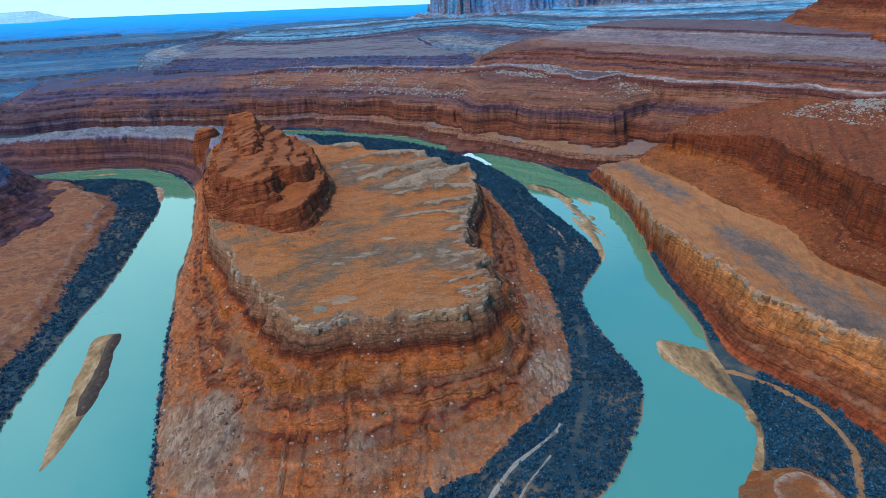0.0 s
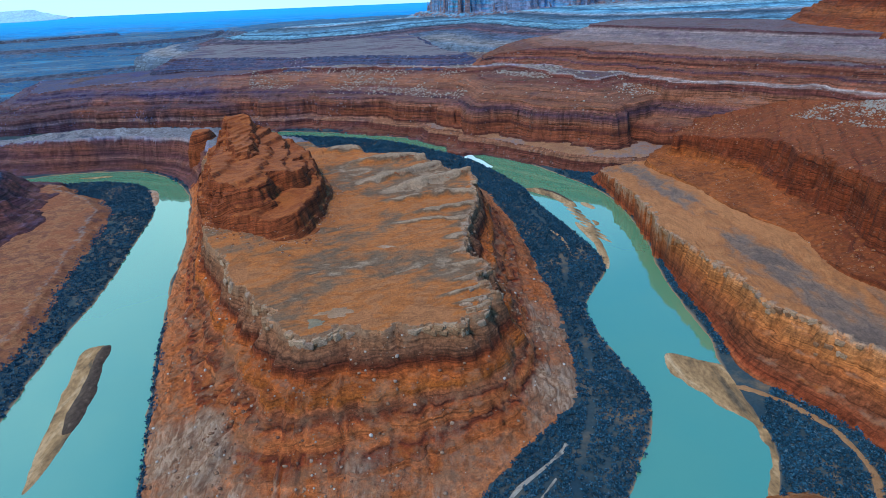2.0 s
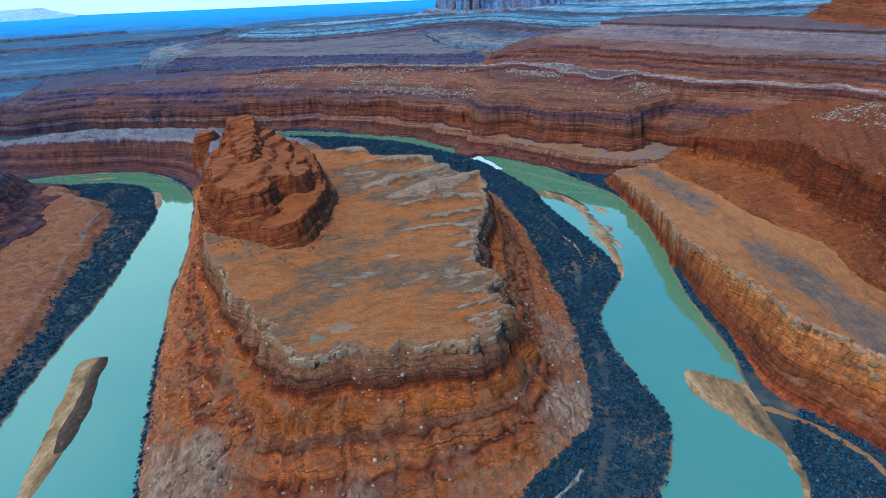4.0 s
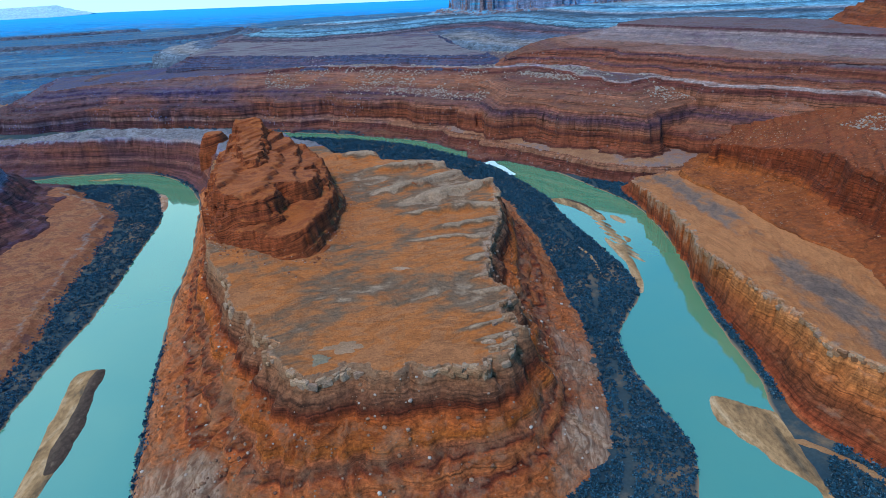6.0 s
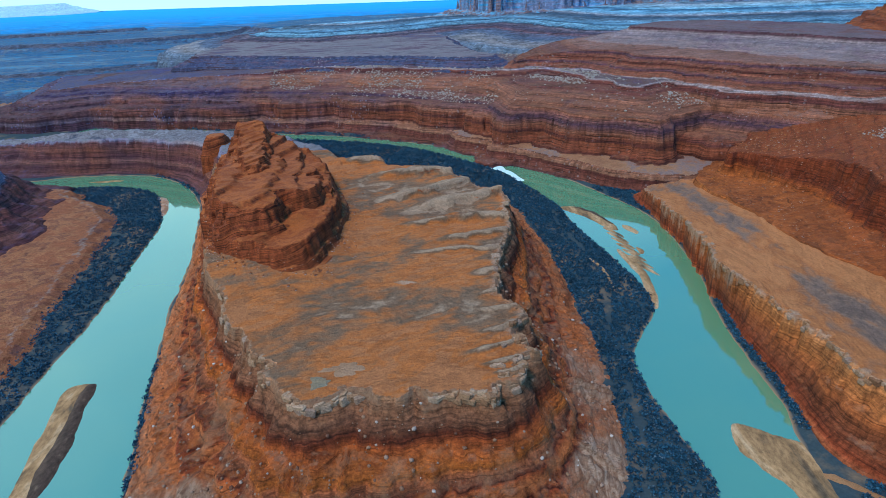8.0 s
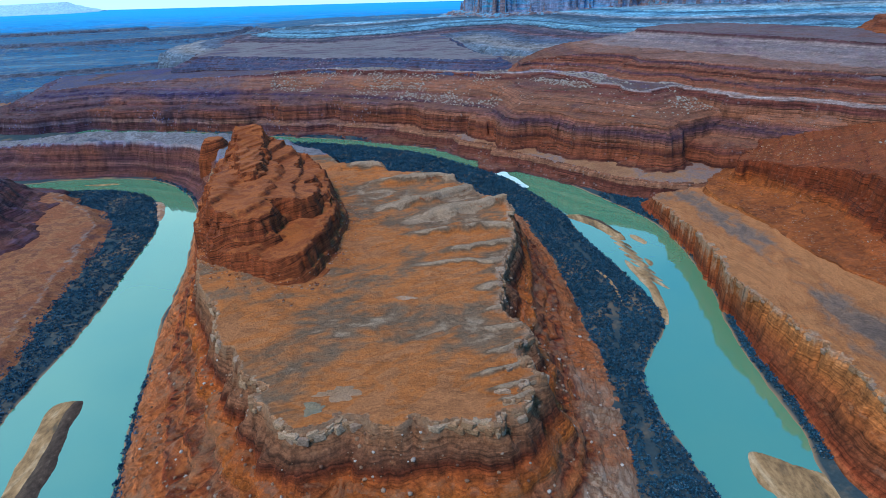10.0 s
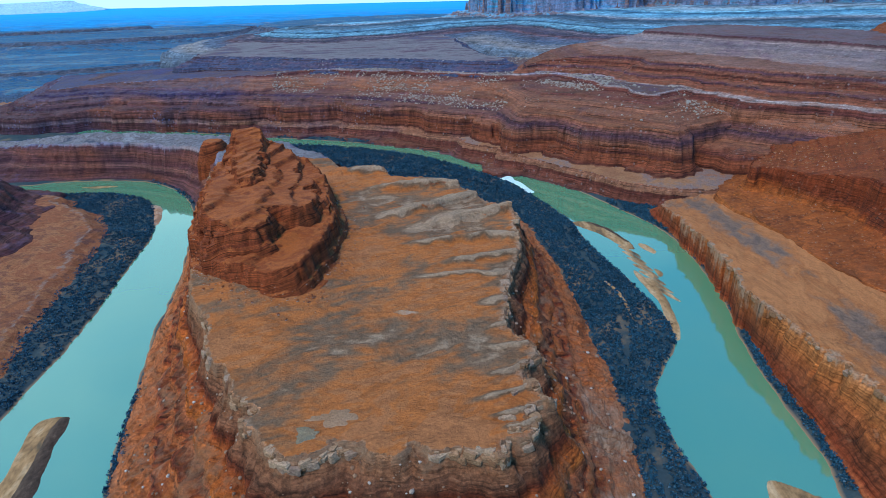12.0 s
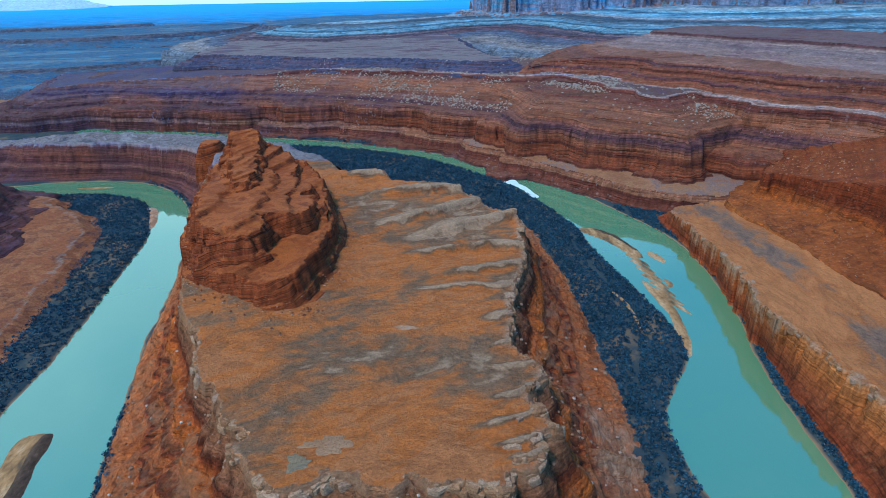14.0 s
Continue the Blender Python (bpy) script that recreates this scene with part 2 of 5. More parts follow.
# blue and cyan stops carry distance haze inside the bed colours
HAZED_EDGE_BEDS = [(0, (0.11, 0.14, 0.20)), (114, (0.14, 0.18, 0.25)), (119, (0.25, 0.21, 0.21)), (124, (0.19, 0.19, 0.23)), (127, (0.08, 0.11, 0.18)), (131, PURPLE), (134, (0.05, 0.045, 0.08)), (136, (0.17, 0.12, 0.15)), (139, (0.04, 0.06, 0.10)), (141, (0.12, 0.25, 0.36)),
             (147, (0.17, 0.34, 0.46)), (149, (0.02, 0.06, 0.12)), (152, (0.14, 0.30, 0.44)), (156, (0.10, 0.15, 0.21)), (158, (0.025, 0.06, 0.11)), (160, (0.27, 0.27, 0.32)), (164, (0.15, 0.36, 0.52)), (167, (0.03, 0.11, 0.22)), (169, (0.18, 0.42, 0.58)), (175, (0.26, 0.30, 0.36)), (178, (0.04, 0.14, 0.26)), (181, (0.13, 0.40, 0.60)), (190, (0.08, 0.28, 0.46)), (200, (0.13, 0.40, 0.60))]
TERR_BEDS = [(0, CLAY), (6, RED), (12, (0.15, 0.042, 0.018)), (18, (0.20, 0.060, 0.024)), (24, (0.24, 0.072, 0.024)), (30, (0.30, 0.105, 0.034)), (38, (0.33, 0.130, 0.048)), (44, (0.34, 0.155, 0.075)), (52, PALE)]
WALL_BEDS = [(0, CLAY), (30, (0.30, 0.098, 0.027)), (42, (0.26, 0.076, 0.021)), (49, (0.22, 0.058, 0.018)), (53, (0.12, 0.028, 0.012)), (64, (0.14, 0.032, 0.013)), (74, (0.17, 0.040, 0.015)), (84, (0.12, 0.027, 0.012)), (96, (0.17, 0.044, 0.017)), (105, (0.13, 0.031, 0.014)), (130, RED), (150, (0.22, 0.062, 0.024)), (158, (0.12, 0.028, 0.013)), (170, (0.24, 0.070, 0.026)), (182, (0.12, 0.030, 0.014)), (196, (0.25, 0.080, 0.030)), (206, (0.13, 0.032, 0.014)), (230, RED)]

SLICK = (0.300, 0.208, 0.155)
mat_top = rock("plateau_soil", [RED, ORANGE, TAN], [SLICK, (0.225, 0.142, 0.098), (0.155, 0.096, 0.066), (0.185, 0.104, 0.064), (0.255, 0.114, 0.058), (0.32, 0.122, 0.048), (0.36, 0.122, 0.040), (0.39, 0.126, 0.036), (0.35, 0.136, 0.058)], PALE, soil_from=0.4, drift=(0.8, 1.2, 0.5), lumps=0.42, grainy=0.5, folds=0.8, veins=0.5, fine=0.8, cast=(1.09, 0.95, 0.84))
mat_terrtop = rock("terrace_soil", [RED, ORANGE, TAN], [(0.135, 0.092, 0.082), (0.19, 0.122, 0.098), (0.27, 0.125, 0.070), (0.34, 0.128, 0.050), (0.38, 0.155, 0.066)], PALE, soil_from=0.4, drift=(1.3, 0.5, 0.5), lumps=0.4, grainy=0.45, folds=1.0, veins=0.45, cast=(1.09, 0.95, 0.84))
mat_cap = rock("cap_rock", [RED], [GREY, TAN, ORANGE], (0.27, 0.165, 0.115), soil_from=0.97, strata=NEAR_BEDS, joints=0.13, gritty=0.65, cast=(1.09, 0.95, 0.84))
mat_slope = rock("red_slope", [RED], [ORANGE, RED, RUST, GREY, RED], None, soil_from=0.97, badland=0.85, strata=NEAR_BEDS, talus=((0.29, 0.165, 0.108), 0.45), cast=(1.09, 0.95, 0.84))
mat_butte = rock("butte_rock", [(0.16, 0.036, 0.013), (0.10, 0.022, 0.011), (0.18, 0.044, 0.014), (0.12, 0.027, 0.012), (0.21, 0.056, 0.017), (0.09, 0.020, 0.011)], [(0.24, 0.068, 0.018), (0.16, 0.040, 0.013), (0.27, 0.080, 0.024), (0.13, 0.032, 0.013)], None,
                 band=0.22, soil_from=0.80, fine=1.2, joints=0.07, swirl=22.0, dip=(-0.20, 0.04), streaky=0.6, gritty=0.55, relief_by=(0.7, 1.6), cast=(1.09, 0.95, 0.84))
mat_terrace = rock("terrace_rock", [RED], [ORANGE, TAN, GREY, TAN, RUST], PALE, soil_from=0.97, strata=TERR_BEDS, joints=0.16, gritty=0.5, streaky=0.85, relief_by=(0.7, 1.8), cast=(1.09, 0.95, 0.84))
mat_wall = rock("wall_rock", [RED], [(0.21, 0.070, 0.030), (0.29, 0.080, 0.022), (0.18, 0.047, 0.015), (0.30, 0.088, 0.025), (0.21, 0.056, 0.018), (0.12, 0.034, 0.015)], None, band=0.2, soil_from=0.93, speck=0.25, drift=(0.35, 1.6, 0.6), veins=0.4, folds=1.0, thin_by=(0.95, 0.35, 1.5), strata=WALL_BEDS, joints=0.08, streaky=0.6, gritty=0.55, relief_by=(0.7, 1.8), cast=(0.98, 0.83, 0.73))
# tint and cool cast lay painted haze over the red beds
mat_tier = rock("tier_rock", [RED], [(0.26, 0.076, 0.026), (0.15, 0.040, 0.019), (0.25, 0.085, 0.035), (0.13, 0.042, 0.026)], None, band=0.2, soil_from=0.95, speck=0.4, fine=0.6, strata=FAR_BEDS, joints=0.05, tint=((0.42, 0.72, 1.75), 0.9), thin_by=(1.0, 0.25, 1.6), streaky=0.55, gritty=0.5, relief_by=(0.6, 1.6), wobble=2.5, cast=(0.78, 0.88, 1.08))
# blue base colours here are distance haze painted onto the rock
mat_far = rock("hazed_far_rock", [(0.03, 0.05, 0.10), (0.08, 0.09, 0.14), (0.13, 0.09, 0.10), (0.04, 0.09, 0.17)],
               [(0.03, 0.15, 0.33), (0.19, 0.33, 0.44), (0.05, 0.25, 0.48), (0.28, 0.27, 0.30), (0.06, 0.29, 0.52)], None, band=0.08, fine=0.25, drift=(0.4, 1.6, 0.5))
NECK_BEDS = [(0, (0.10, 0.034, 0.030)), (8, (0.16, 0.042, 0.022)), (18, (0.10, 0.026, 0.018)), (24, (0.20, 0.060, 0.030)), (30, (0.11, 0.028, 0.020)), (44, (0.19, 0.050, 0.024)), (55, (0.12, 0.035, 0.026)), (60, (0.28, 0.18, 0.15)), (80, (0.16, 0.05, 0.03))]
# blue tint and cool cast: haze painted over the hill's red beds
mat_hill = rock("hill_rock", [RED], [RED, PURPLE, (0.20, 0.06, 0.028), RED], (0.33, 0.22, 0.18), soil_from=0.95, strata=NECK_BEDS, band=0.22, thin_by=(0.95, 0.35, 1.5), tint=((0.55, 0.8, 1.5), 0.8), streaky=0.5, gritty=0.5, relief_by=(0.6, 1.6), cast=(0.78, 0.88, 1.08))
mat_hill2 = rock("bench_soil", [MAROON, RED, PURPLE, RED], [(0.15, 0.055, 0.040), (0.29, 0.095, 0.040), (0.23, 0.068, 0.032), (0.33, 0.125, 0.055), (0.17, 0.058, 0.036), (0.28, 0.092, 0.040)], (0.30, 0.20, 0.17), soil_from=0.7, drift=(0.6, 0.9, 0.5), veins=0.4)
# cool cast puts distance haze into the slickrock colour
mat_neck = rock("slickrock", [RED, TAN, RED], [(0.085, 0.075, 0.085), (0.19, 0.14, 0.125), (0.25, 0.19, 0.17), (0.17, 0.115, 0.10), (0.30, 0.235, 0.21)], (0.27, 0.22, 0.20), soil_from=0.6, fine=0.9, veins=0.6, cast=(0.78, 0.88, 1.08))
# shelf, boulder and upper slopes: bluish cast is painted distance haze
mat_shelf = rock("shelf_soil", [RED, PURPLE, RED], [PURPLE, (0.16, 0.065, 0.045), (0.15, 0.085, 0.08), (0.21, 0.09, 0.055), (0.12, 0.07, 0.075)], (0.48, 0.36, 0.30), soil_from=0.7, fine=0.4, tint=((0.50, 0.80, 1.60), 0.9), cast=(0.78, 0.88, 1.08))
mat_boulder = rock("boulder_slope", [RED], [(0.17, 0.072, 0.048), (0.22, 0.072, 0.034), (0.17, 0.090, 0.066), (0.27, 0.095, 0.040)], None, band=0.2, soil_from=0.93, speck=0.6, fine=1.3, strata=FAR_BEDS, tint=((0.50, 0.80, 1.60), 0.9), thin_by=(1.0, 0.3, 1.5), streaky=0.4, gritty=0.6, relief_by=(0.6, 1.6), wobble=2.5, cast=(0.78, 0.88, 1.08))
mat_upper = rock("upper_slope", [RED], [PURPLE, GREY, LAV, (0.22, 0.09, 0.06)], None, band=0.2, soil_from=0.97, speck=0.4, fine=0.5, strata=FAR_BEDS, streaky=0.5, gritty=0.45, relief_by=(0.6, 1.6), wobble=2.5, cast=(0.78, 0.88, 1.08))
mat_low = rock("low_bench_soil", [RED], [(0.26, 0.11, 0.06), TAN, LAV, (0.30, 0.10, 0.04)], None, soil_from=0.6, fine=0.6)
# slate-blue of this shelf includes painted distance haze
mat_slate = rock("hazed_slate_soil", [SLATE, PURPLE, STEEL], [STEEL, PURPLE, (0.19, 0.135, 0.125), (0.25, 0.175, 0.155), PURPLE], (0.36, 0.27, 0.24), soil_from=0.9, fine=0.4, band=0.12, drift=(0.4, 1.6, 0.5), cast=(0.78, 0.88, 1.08))
mat_slate_slope = rock("hazed_slate_slope", [SLATE, PURPLE, SLATE, STEEL, MAROON, SLATE], [SLATE, PURPLE, STEEL], None, soil_from=0.985, fine=0.6, band=0.14, speck=0.9, cast=(0.78, 0.88, 1.08))
# shelf edge, far cliffs and their talus: blue haze put into base colour
mat_edge = rock("hazed_shelf_edge", [STEEL], [(0.12, 0.22, 0.32), STEEL, (0.34, 0.21, 0.17)], None, band=0.2, fine=0.3, soil_from=1.6, speck=0.5, strata=HAZED_EDGE_BEDS)
mat_hazed_cliff = rock("hazed_cliff", [(0.04, 0.22, 0.46), (0.20, 0.21, 0.34), (0.05, 0.34, 0.64)], [(0.08, 0.32, 0.54), (0.22, 0.28, 0.38)], None, band=0.03, fine=0.15, soil_from=0.99)
mat_far_talus = rock("hazed_talus", [(0.06, 0.12, 0.24), (0.20, 0.12, 0.12), (0.08, 0.16, 0.30)], [(0.04, 0.26, 0.50), (0.36, 0.20, 0.17), (0.07, 0.34, 0.58), (0.34, 0.36, 0.40)], None, band=0.05, fine=0.2, soil_from=0.95)
# plain soil and ledges: their blue is haze painted in, tan stops are soil
mat_plain = rock("hazed_plain_soil", [(0.03, 0.07, 0.14), (0.10, 0.12, 0.18)], [(0.003, 0.050, 0.12), (0.008, 0.12, 0.26), (0.07, 0.11, 0.15), (0.003, 0.085, 0.21), (0.14, 0.14, 0.155), (0.03, 0.20, 0.34)], (0.20, 0.24, 0.28), band=0.1, fine=0.35, soil_from=0.9,
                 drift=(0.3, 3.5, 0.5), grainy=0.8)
mat_plain_edge = rock("hazed_plain_ledges", [(0.02, 0.05, 0.11), (0.10, 0.09, 0.12), (0.03, 0.09, 0.19)], [(0.02, 0.07, 0.16), (0.13, 0.12, 0.15)], None, band=0.1, fine=0.2, soil_from=1.2)
# pale cyan is painted horizon haze
mat_haze = rock("hazed_horizon_rock", [(0.25, 0.5, 0.7), (0.4, 0.62, 0.78)], [(0.35, 0.58, 0.75), (0.5, 0.7, 0.8)], None, band=0.05, fine=0.1)


def bank_material():
    k = Mat("bank_soil", 0.95)
    n = k.noise(0.02, 5, rough=0.6)
    near = k.ramp(n, [(0.35, (0.012, 0.028, 0.042)), (0.52, (0.030, 0.042, 0.048)), (0.66, (0.13, 0.082, 0.052))])
    near = k.mix(0.5, near, k.ramp(k.noise(0.5, 4), [(0.3, 0.6), (0.7, 1.3)]), "MULTIPLY")
    shore = k.ramp(k.height(), [(0.0, 0.0), (0.9, 1.0)])
    near = k.mix(shore, (0.22, 0.13, 0.075), near)
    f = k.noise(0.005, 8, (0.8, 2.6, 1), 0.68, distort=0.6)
    # blues of the far plain: distance haze put into the ground colour
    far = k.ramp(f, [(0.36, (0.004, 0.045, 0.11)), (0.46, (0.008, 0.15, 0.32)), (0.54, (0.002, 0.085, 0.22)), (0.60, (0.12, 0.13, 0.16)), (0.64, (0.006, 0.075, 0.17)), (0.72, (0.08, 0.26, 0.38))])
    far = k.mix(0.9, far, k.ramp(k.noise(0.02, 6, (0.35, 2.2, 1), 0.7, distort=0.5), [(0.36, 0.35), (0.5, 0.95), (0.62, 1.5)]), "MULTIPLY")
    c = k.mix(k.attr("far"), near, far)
    # painted haze, closing to flat azure towards the horizon
    c = k.mix(k.attr("plain_haze"), c, (0.004, 0.25, 0.58))
    k.bump(k.noise(0.4, 4), 0.4, 0.8)
    return k.colour(c)


mat_bank = bank_material()


def water_material():
    k = Mat("river_water", 0.04)
    n = k.noise(0.012, 4)
    k.b.inputs["IOR"].default_value = 2.6
    k.b.inputs["Specular IOR Level"].default_value = 0.5
    k.bump(k.noise(0.12, 3), 0.006, 0.2)
    return k.colour(k.ramp(n, [(0.3, (0.054, 0.176, 0.104)), (0.7, (0.070, 0.184, 0.100))]))


mat_water = water_material()


def sand_material():
    k = Mat("river_sand", 0.85)
    n = k.noise(0.05, 5, (1, 0.35, 1), 0.6, distort=0.8)
    c = k.ramp(n, [(0.36, (0.085, 0.055, 0.034)), (0.46, (0.20, 0.105, 0.048)), (0.54, (0.27, 0.145, 0.068)), (0.64, (0.35, 0.215, 0.120))])
    c = k.mix(0.7, c, k.ramp(k.noise(0.35, 6, (1, 0.5, 1), 0.7), [(0.36, 0.5), (0.5, 1.0), (0.64, 1.35)]), "MULTIPLY")
    k.bump(k.noise(0.4, 4), 0.3, 0.4)
    return k.colour(c)


mat_sand = sand_material()


def mud_material():
    k = Mat("dark_mud", 0.8)
    c = k.ramp(k.noise(0.3, 6, (1, 0.5, 1), 0.7), [(0.35, (0.030, 0.017, 0.012)), (0.6, (0.075, 0.043, 0.030)), (0.72, (0.14, 0.09, 0.06))])
    k.bump(k.noise(0.6, 5), 0.6, 0.8)
    return k.colour(c)


mat_mud = mud_material()
mat_mound = rock("mound_soil", [ORANGE, RUST], [CLAY, ORANGE, (0.42, 0.17, 0.07), TAN], (0.50, 0.33, 0.24), soil_from=0.3)
mat_dust = rock("tan_dust", [TAN], [(0.30, 0.15, 0.085), (0.35, 0.185, 0.11), (0.31, 0.15, 0.08)], None, soil_from=0.1)
mat_teal_clay = rock("teal_clay", [GREY], [(0.19, 0.16, 0.115), (0.24, 0.16, 0.10), (0.16, 0.165, 0.13)], None, soil_from=0.1)
mat_track = rock("track_soil", [CLAY], [(0.25, 0.105, 0.045), (0.31, 0.145, 0.068), (0.27, 0.115, 0.05)], None, soil_from=0.1, fine=2.0)
mat_wash = rock("wash_gravel", [TAN], [(0.05, 0.06, 0.07), (0.20, 0.165, 0.14), (0.32, 0.26, 0.22), (0.10, 0.09, 0.085)], None, soil_from=0.1, fine=3.0)
# pale cyan-white painted as the sky's reflection on the river
mat_sky_glint = rock("sky_glint", [TAN], [(0.40, 0.55, 0.58), (0.52, 0.62, 0.64), (0.44, 0.58, 0.60)], None, soil_from=0.1, fine=2.0, grainy=0.2)
mat_pale_sand = rock("pale_sand", [TAN], [GREY, TAN, PALE, TAN], None, soil_from=0.1, fine=2.0)


# ---- shaping ----
def lattice(x, y, seed):
    tab = np.random.RandomState(seed).rand(256, 256)
    i, j = np.floor(x).astype(int), np.floor(y).astype(int)
    u, v = x - i, y - j
    u, v = u * u * (3 - 2 * u), v * v * (3 - 2 * v)
    a, b, c, d = (tab[(i + p) & 255, (j + q) & 255] for p, q in ((0, 0), (1, 0), (0, 1), (1, 1)))
    return (a * (1 - u) + b * u) * (1 - v) + (c * (1 - u) + d * u) * v


def fbm(x, y, size, octaves=4, seed=1, gain=0.5):
    total, amp, norm = 0, 1.0, 0
    for o in range(octaves):
        f = 2.03 ** o / size
        total, norm = total + amp * (lattice(x * f + 17.3 * o, y * f - 9.1 * o, seed + o) * 2 - 1), norm + amp
        amp *= gain
    return total / norm


def cells(x, y, size, seed=1):
    """Nearest and second nearest of scattered points, in cell sizes, and the nearest one's own number."""
    r = np.random.RandomState(seed)
    jx, jy, own = r.rand(128, 128), r.rand(128, 128), r.rand(128, 128)
    u, v = x / size, y / size
    i, j = np.floor(u).astype(int), np.floor(v).astype(int)
    f1, f2, who = np.full(x.shape, 9.0), np.full(x.shape, 9.0), np.zeros(x.shape)
    for a in (-1, 0, 1):
        for b in (-1, 0, 1):
            p, q = (i + a) & 127, (j + b) & 127
            d = np.hypot(i + a + jx[p, q] - u, j + b + jy[p, q] - v)
            near = d < f1
            f2 = np.where(near, f1, np.minimum(f2, d))
            who = np.where(near, own[p, q], who)
            f1 = np.where(near, d, f1)
    return f1, f2, who


def ridge(x, y, size, octaves=3, seed=1):
    return 1 - 2 * np.abs(fbm(x, y, size, octaves, seed))


def curve(points, steps=4):
    """A closed smooth line through the points."""
    p = np.array(points, float)
    t = np.linspace(0, 1, steps, endpoint=False)[:, None]
    out = []
    for i in range(len(p)):
        a, b, c, d = p[i - 1], p[i], p[(i + 1) % len(p)], p[(i + 2) % len(p)]
        out.append(0.5 * (2 * b + (c - a) * t + (2 * a - 5 * b + 4 * c - d) * t ** 2 + (3 * b - a - 3 * c + d) * t ** 3))
    return np.concatenate(out)


def sdf(poly, x, y):
    """Distance to a closed line, negative inside."""
    best, inside = np.full(x.shape, 1e18), np.zeros(x.shape, bool)
    for (ax, ay), (bx, by) in zip(poly, np.roll(poly, -1, 0)):
        ex, ey = bx - ax, by - ay
        wx, wy = x - ax, y - ay
        h = np.clip((wx * ex + wy * ey) / (ex * ex + ey * ey + 1e-9), 0, 1)
        best = np.minimum(best, (wx - ex * h) ** 2 + (wy - ey * h) ** 2)
        if ay != by:
            inside ^= ((ay > y) != (by > y)) & (x < ex * (y - ay) / ey + ax)
    return np.where(inside, -1, 1) * np.sqrt(best)


def smooth(v, a, b):
    t = np.clip((v - a) / (b - a), 0, 1)
    return t * t * (3 - 2 * t)


def ledges(z, thick, sharp, x, y, seed):
    """Turns a slope into beds: flat treads and steep risers."""
    sway = 0.12 * thick * fbm(x, y, 320, 2, seed)
    edges = np.cumsum(thick * np.random.RandomState(seed).uniform(0.35, 1.75, 400)) - 100
    w = np.clip(z + sway, edges[0] + 1e-3, edges[-1] - 1e-3)
    f = np.searchsorted(edges, w) - 1
    high = edges[f + 1] - edges[f]
    t = (w - edges[f]) / high
    r = np.clip((t - 0.5) * sharp + 0.5, 0, 1) * 0.92 + 0.08 * t
    return edges[f] + r * high - sway


def sheet(name, verts, faces, mat, parent=None, attrs=None, shade=True):
    me = bpy.data.meshes.new(name)
    me.vertices.add(len(verts))
    me.vertices.foreach_set("co", np.ascontiguousarray(verts, np.float32).ravel())
    n = faces.shape[1]
    me.loops.add(faces.size)
    me.loops.foreach_set("vertex_index", np.ascontiguousarray(faces, np.int32).ravel())
    me.polygons.add(len(faces))
    me.polygons.foreach_set("loop_start", np.arange(0, faces.size, n, dtype=np.int32))
    me.polygons.foreach_set("loop_total", np.full(len(faces), n, np.int32))
    me.polygons.foreach_set("use_smooth", np.full(len(faces), shade))
    for key, v in (attrs or {}).items():
        me.attributes.new(key, "FLOAT", "POINT").data.foreach_set("value", np.ascontiguousarray(v, np.float32))
    me.materials.append(mat)
    me.update(calc_edges=True)
    ob = new(name, me)
    ob.parent = parent
    return ob


def grid_faces(nx, ny):
    i = (np.arange(ny - 1)[:, None] * nx + np.arange(nx - 1)[None, :]).ravel()
    return np.stack([i, i + 1, i + nx + 1, i + nx], 1)


def piece(name, verts, faces, pick, mat, parent, attrs):
    """The picked faces of a grid as one mesh."""
    f = faces[pick]
    if not len(f):
        return None
    used, back = np.unique(f, return_inverse=True)
    return sheet(name, verts[used], back.reshape(f.shape), mat, parent, {k: v[used] for k, v in attrs.items()})


def box_blur(a, n):
    """Mean over a small square, twice."""
    for _ in range(2):
        for axis in (0, 1):
            a = sum(np.roll(a, k, axis) for k in range(-n, n + 1)) / (2 * n + 1)
    return a


